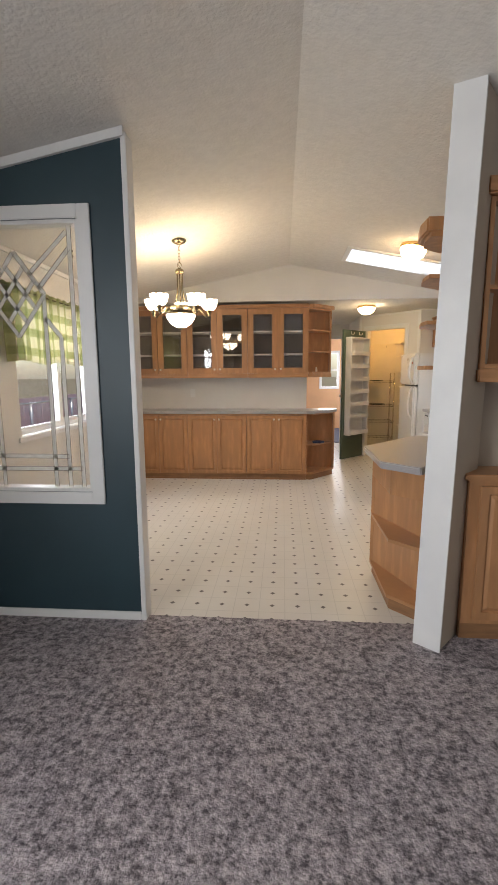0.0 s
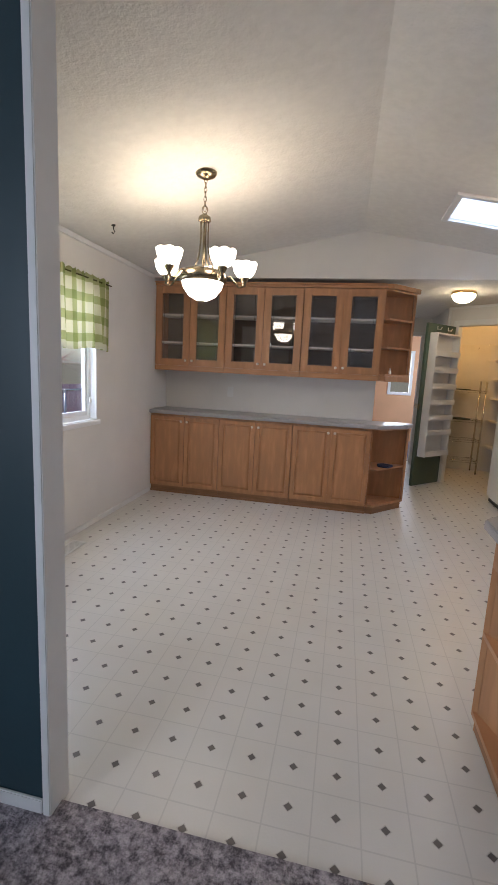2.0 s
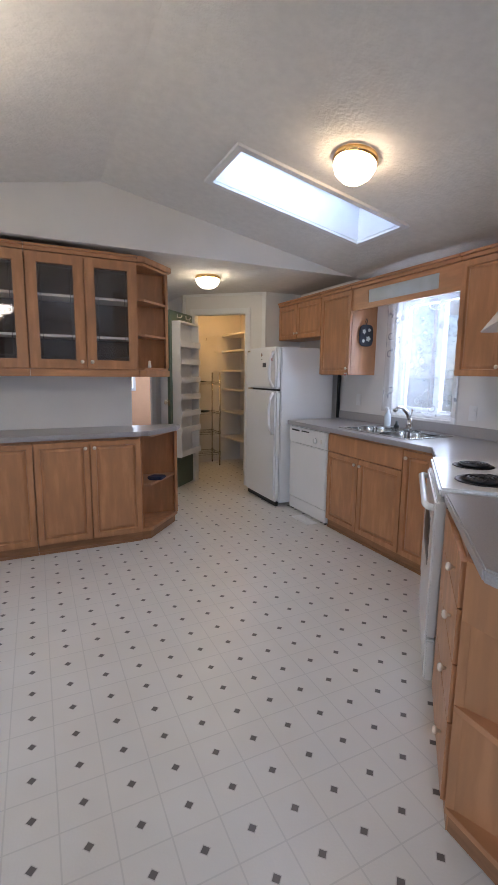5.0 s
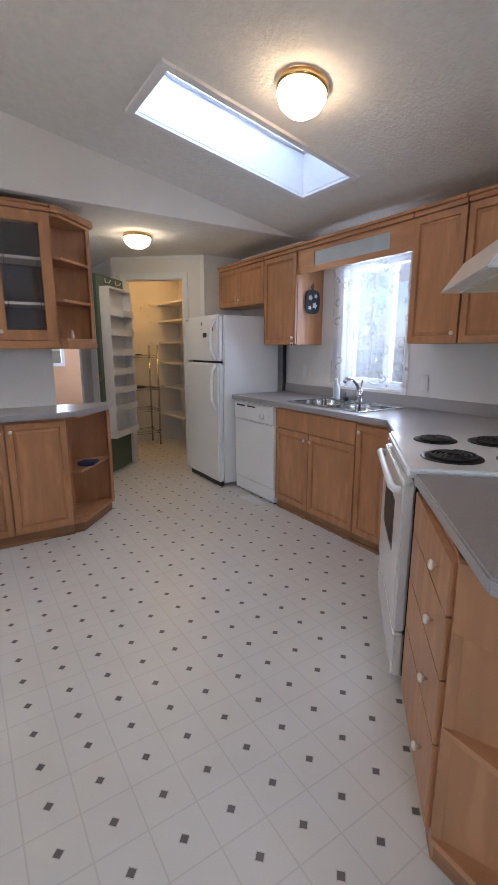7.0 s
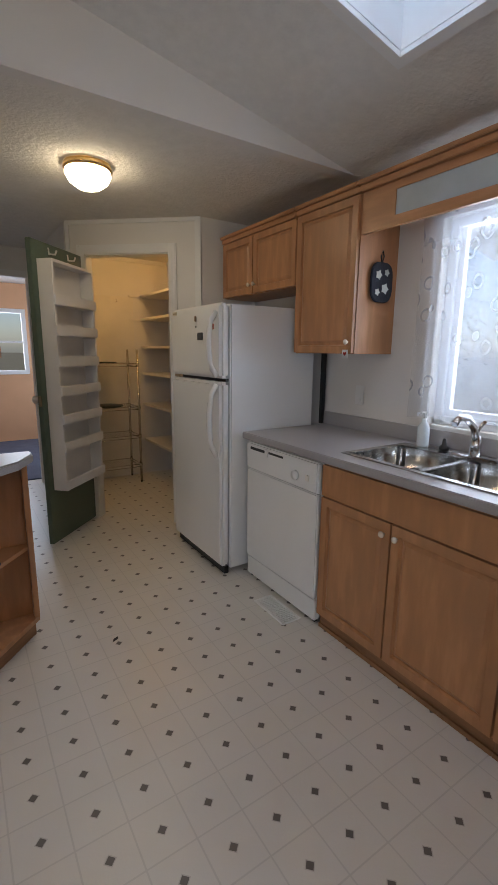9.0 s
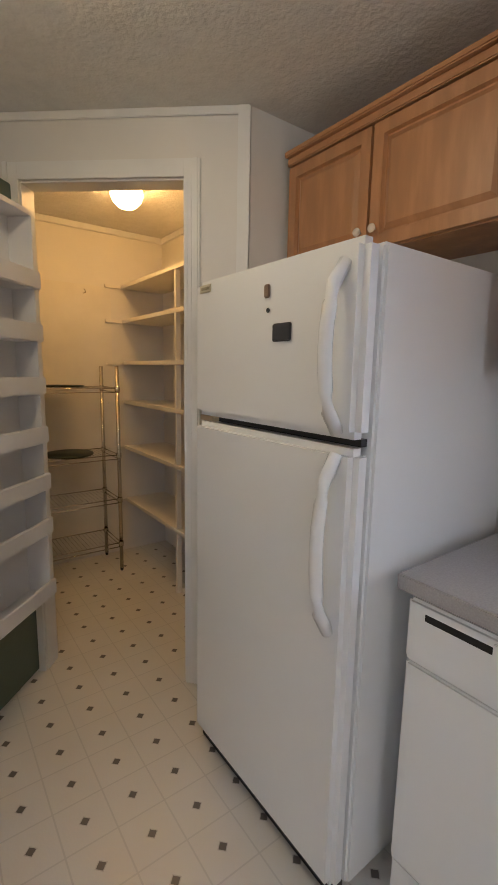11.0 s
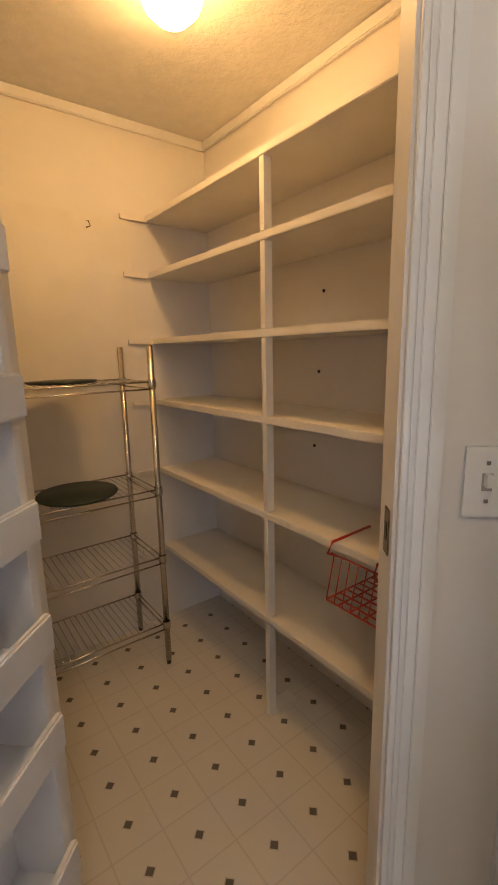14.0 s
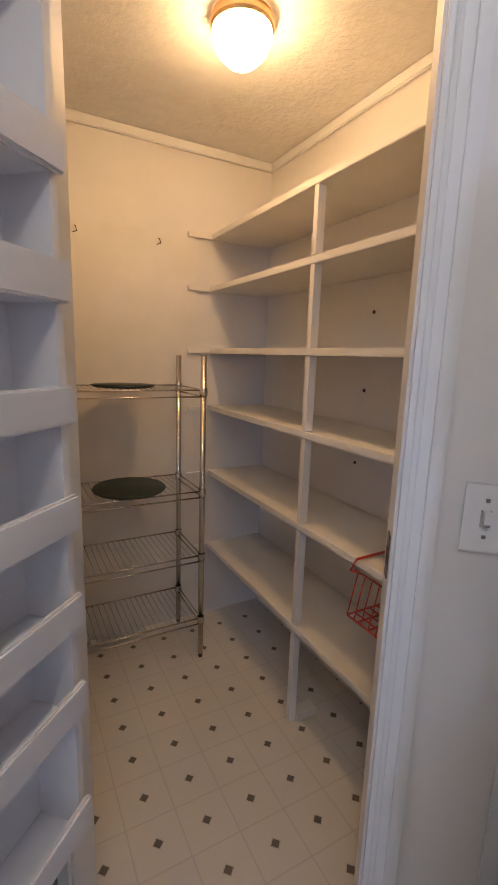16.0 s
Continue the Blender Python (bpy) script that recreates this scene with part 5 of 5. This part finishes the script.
# pantry door standing open, its inner side fitted with shallow shelves
pd = thing("pantry_door", pose(1.400, 8.10, 0.012, 0, 0, -134), "open sage green pantry door with white shelves on its inner side", "door")
boxes("slab", [(0.022, -0.036, 0.0, 0.60, 0.0, 2.055)], GREEN, pd, bevel=0.003)
rack = boxes("shelf_case", [(0.05, 0.001, 0.39, 0.068, 0.105, 1.94), (0.532, 0.001, 0.39, 0.55, 0.105, 1.94), (0.068, 0.001, 0.39, 0.532, 0.008, 1.94), (0.068, 0.008, 1.922, 0.532, 0.105, 1.94)], DOORSH, pd, "white painted shelf case")
for z in (0.40, 0.675, 0.865, 1.06, 1.257, 1.462, 1.66):
    boxes("rail", [(0.045, 0.106, z - 0.004, 0.555, 0.120, z + 0.064)], DOORSH, rack, bevel=0.004)
    boxes("shelf_floor", [(0.069, 0.009, z - 0.004, 0.531, 0.105, z + 0.008)], DOORSH, rack)
for y, sg in ((-0.036, 1), (0.0, -1)):
    bm = bmesh.new()
    lathe(bm, [(0.026, 0), (0.026, 0.005), (0.010, 0.008), (0.010, 0.03), (0.026, 0.045), (0.028, 0.058), (0.018, 0.068), (0, 0.07)], 18)
    bmesh.ops.rotate(bm, verts=bm.verts, cent=(0, 0, 0), matrix=Matrix.Rotation(radians(90 * sg), 3, "X"))
    bmesh.ops.translate(bm, verts=bm.verts, vec=(0.585 if sg < 0 else 0.55, y, 1.03))
    if sg > 0:
        part("door_knob", bm, KNOB, pd, "white ceramic door knob")
    else:
        bm.free()
boxes("latch_plate", [(0.6002, -0.030, 0.99, 0.602, -0.006, 1.06)], BRASS, pd)
for z in (0.25, 1.0, 1.78):
    boxes("hinge", [(0.012, -0.039, z, 0.05, -0.0363, z + 0.09)], BRASS, pd, "worn brass hinge")
for x in (0.20, 0.42):
    wire("over_hook", [[(x, -0.040, 1.90), (x, -0.040, 2.026), (x, 0.004, 2.026), (x, 0.006, 1.99), (x, 0.05, 1.985), (x, 0.065, 2.01)]], 0.006, TRIM, pd, "white over-door hook")

# floor registers
def register(x0, y0, x1, y1, label):
    r = thing("floor_register", Matrix.Identity(4), label, "floor vent", "floor registers")
    boxes("frame", [(x0, y0, 0.0005, x1, y0 + 0.015, 0.008), (x0, y1 - 0.015, 0.0005, x1, y1, 0.008), (x0, y0 + 0.015, 0.0005, x0 + 0.015, y1 - 0.015, 0.008), (x1 - 0.015, y0 + 0.015, 0.0005, x1, y1 - 0.015, 0.008)], TRIM, r, bevel=0.002)
    boxes("backing", [(x0 + 0.015, y0 + 0.015, 0.0005, x1 - 0.015, y1 - 0.015, 0.002)], mat("vent_shadow", (0.30, 0.28, 0.25), 0.6), r)
    n = 16
    for i in range(n):
        y = y0 + 0.018 + (y1 - y0 - 0.036) * (i + 0.2) / n
        boxes("slat", [(x0 + 0.015, y, 0.002, x1 - 0.015, y + (y1 - y0 - 0.036) / n * 0.55, 0.007)], TRIM, r)


register(1.795, 6.04, 1.915, 6.31, "white metal floor register beside the dishwasher")
register(-1.93, 4.42, -1.815, 4.71, "white metal floor register under the dining window")
crumb = poly("floor_crumb", [(1.02, 6.37), (1.05, 6.385), (1.055, 6.40), (1.03, 6.39)], 0.0005, 0.004, BLACK)
tagged(crumb, "small dark scrap on the vinyl floor", "scrap")

# ---- outdoors ----
setting(boxes("ground", [(-300, -300, -0.55, 300, 300, -0.50)], GRASS), "dull winter grass", "ground")
fs = thing("neighbour_shed", pose(-7.5, 8.2, -0.5), "plum brown neighbouring shed wall", "shed")
boxes("wall", [(-1.5, -3.6, 0, 0.0, 1.4, 2.55)], SIDING, fs)
fs2 = boxes("board_fence", [(-7.4 + 0.02 * (i % 2), 9.7 + i * 0.16, -0.5, -7.37 + 0.02 * (i % 2), 9.85 + i * 0.16, 0.75) for i in range(50)], SIDING)
tagged(fs2, "dark board fence beyond the yard", "fence")
cf = thing("chain_link_fence", Matrix.Identity(4), "grey chain link fence in the yard", "fence")
for i in range(7):
    wire("post", [[(-5.2, 4.0 + 1.8 * i, -0.5), (-5.2, 4.0 + 1.8 * i, 0.85)]], 0.03, STEEL, cf)
wire("rail", [[(-5.2, 4.0, 0.82), (-5.2, 14.8, 0.82)]], 0.022, STEEL, cf)
mesh_runs = []
for i in range(60):
    y = 6.0 + i * 0.12
    mesh_runs += [[(-5.2, y, -0.4), (-5.2, y + 1.2, 0.8)], [(-5.2, y, 0.8), (-5.2, y + 1.2, -0.4)]]
wire("mesh", mesh_runs, 0.003, STEEL, cf, n=3)
rng = random.Random(11)


def bare_tree(x, y, h):
    t = thing("bare_tree", pose(x, y, -0.5), "bare reddish winter tree with fine twigs", "tree", "bare trees")
    wire("trunk", [[(0, 0, 0), (0.03, 0.02, h * 0.2), (0.0, 0.05, h * 0.4)]], 0.10, TWIG, t, n=8)
    big, fine = [], []
    for i in range(16):
        a, e = rng.uniform(0, 6.28), rng.uniform(0.3, 1.3)
        z = h * rng.uniform(0.15, 0.42)
        p = Vector((0, 0, z))
        d = Vector((math.cos(a) * math.cos(e), math.sin(a) * math.cos(e), math.sin(e)))
        q = p + d * h * rng.uniform(0.25, 0.5)
        big.append([p, (p + q) / 2 + Vector((0, 0, 0.1)), q])
        for k in range(45):
            s = p.lerp(q, rng.uniform(0.25, 1))
            v = Vector((rng.gauss(0, 1), rng.gauss(0, 1), rng.gauss(0.3, 0.8))).normalized()
            m2 = s + v * rng.uniform(0.2, 0.5)
            fine.append([s, m2, m2 + (v + Vector((rng.gauss(0, 0.5), rng.gauss(0, 0.5), 0.2))).normalized() * 0.25])
    wire("limb", big, 0.025, TWIG, t, n=5)
    wire("crown", fine, 0.008, TWIG, t, n=3)


bare_tree(-9.5, 12.5, 3.6)
bare_tree(-11.5, 16.0, 4.2)


def spruce(x, y, h):
    t = thing("spruce_tree", pose(x, y, -0.5), "dark blue-green spruce beyond the sink window", "tree", "spruce trees")
    wire("trunk", [[(0, 0, 0), (0, 0, h)]], 0.08, TWIG, t)
    bm = bmesh.new()
    for i in range(1500):
        z = h * rng.uniform(0.08, 1.0)
        r = (h - z) * 0.30 * math.sqrt(rng.random()) + 0.05
        a = rng.uniform(0, 6.28)
        c = Vector((r * math.cos(a), r * math.sin(a), z - r * 0.25))
        o1 = Vector((math.cos(a), math.sin(a), -0.35)) * 0.22
        s1 = Vector((-math.sin(a), math.cos(a), rng.uniform(-0.4, 0.4))) * 0.06
        vs = [bm.verts.new(q) for q in (c - s1, c + s1, c + o1)]
        bm.faces.new(vs)
    part("crown", bm, SPRUCE, t)


spruce(18.0, 19.5, 8.0)
spruce(23.0, 19.0, 9.0)
spruce(17.0, 22.5, 7.0)
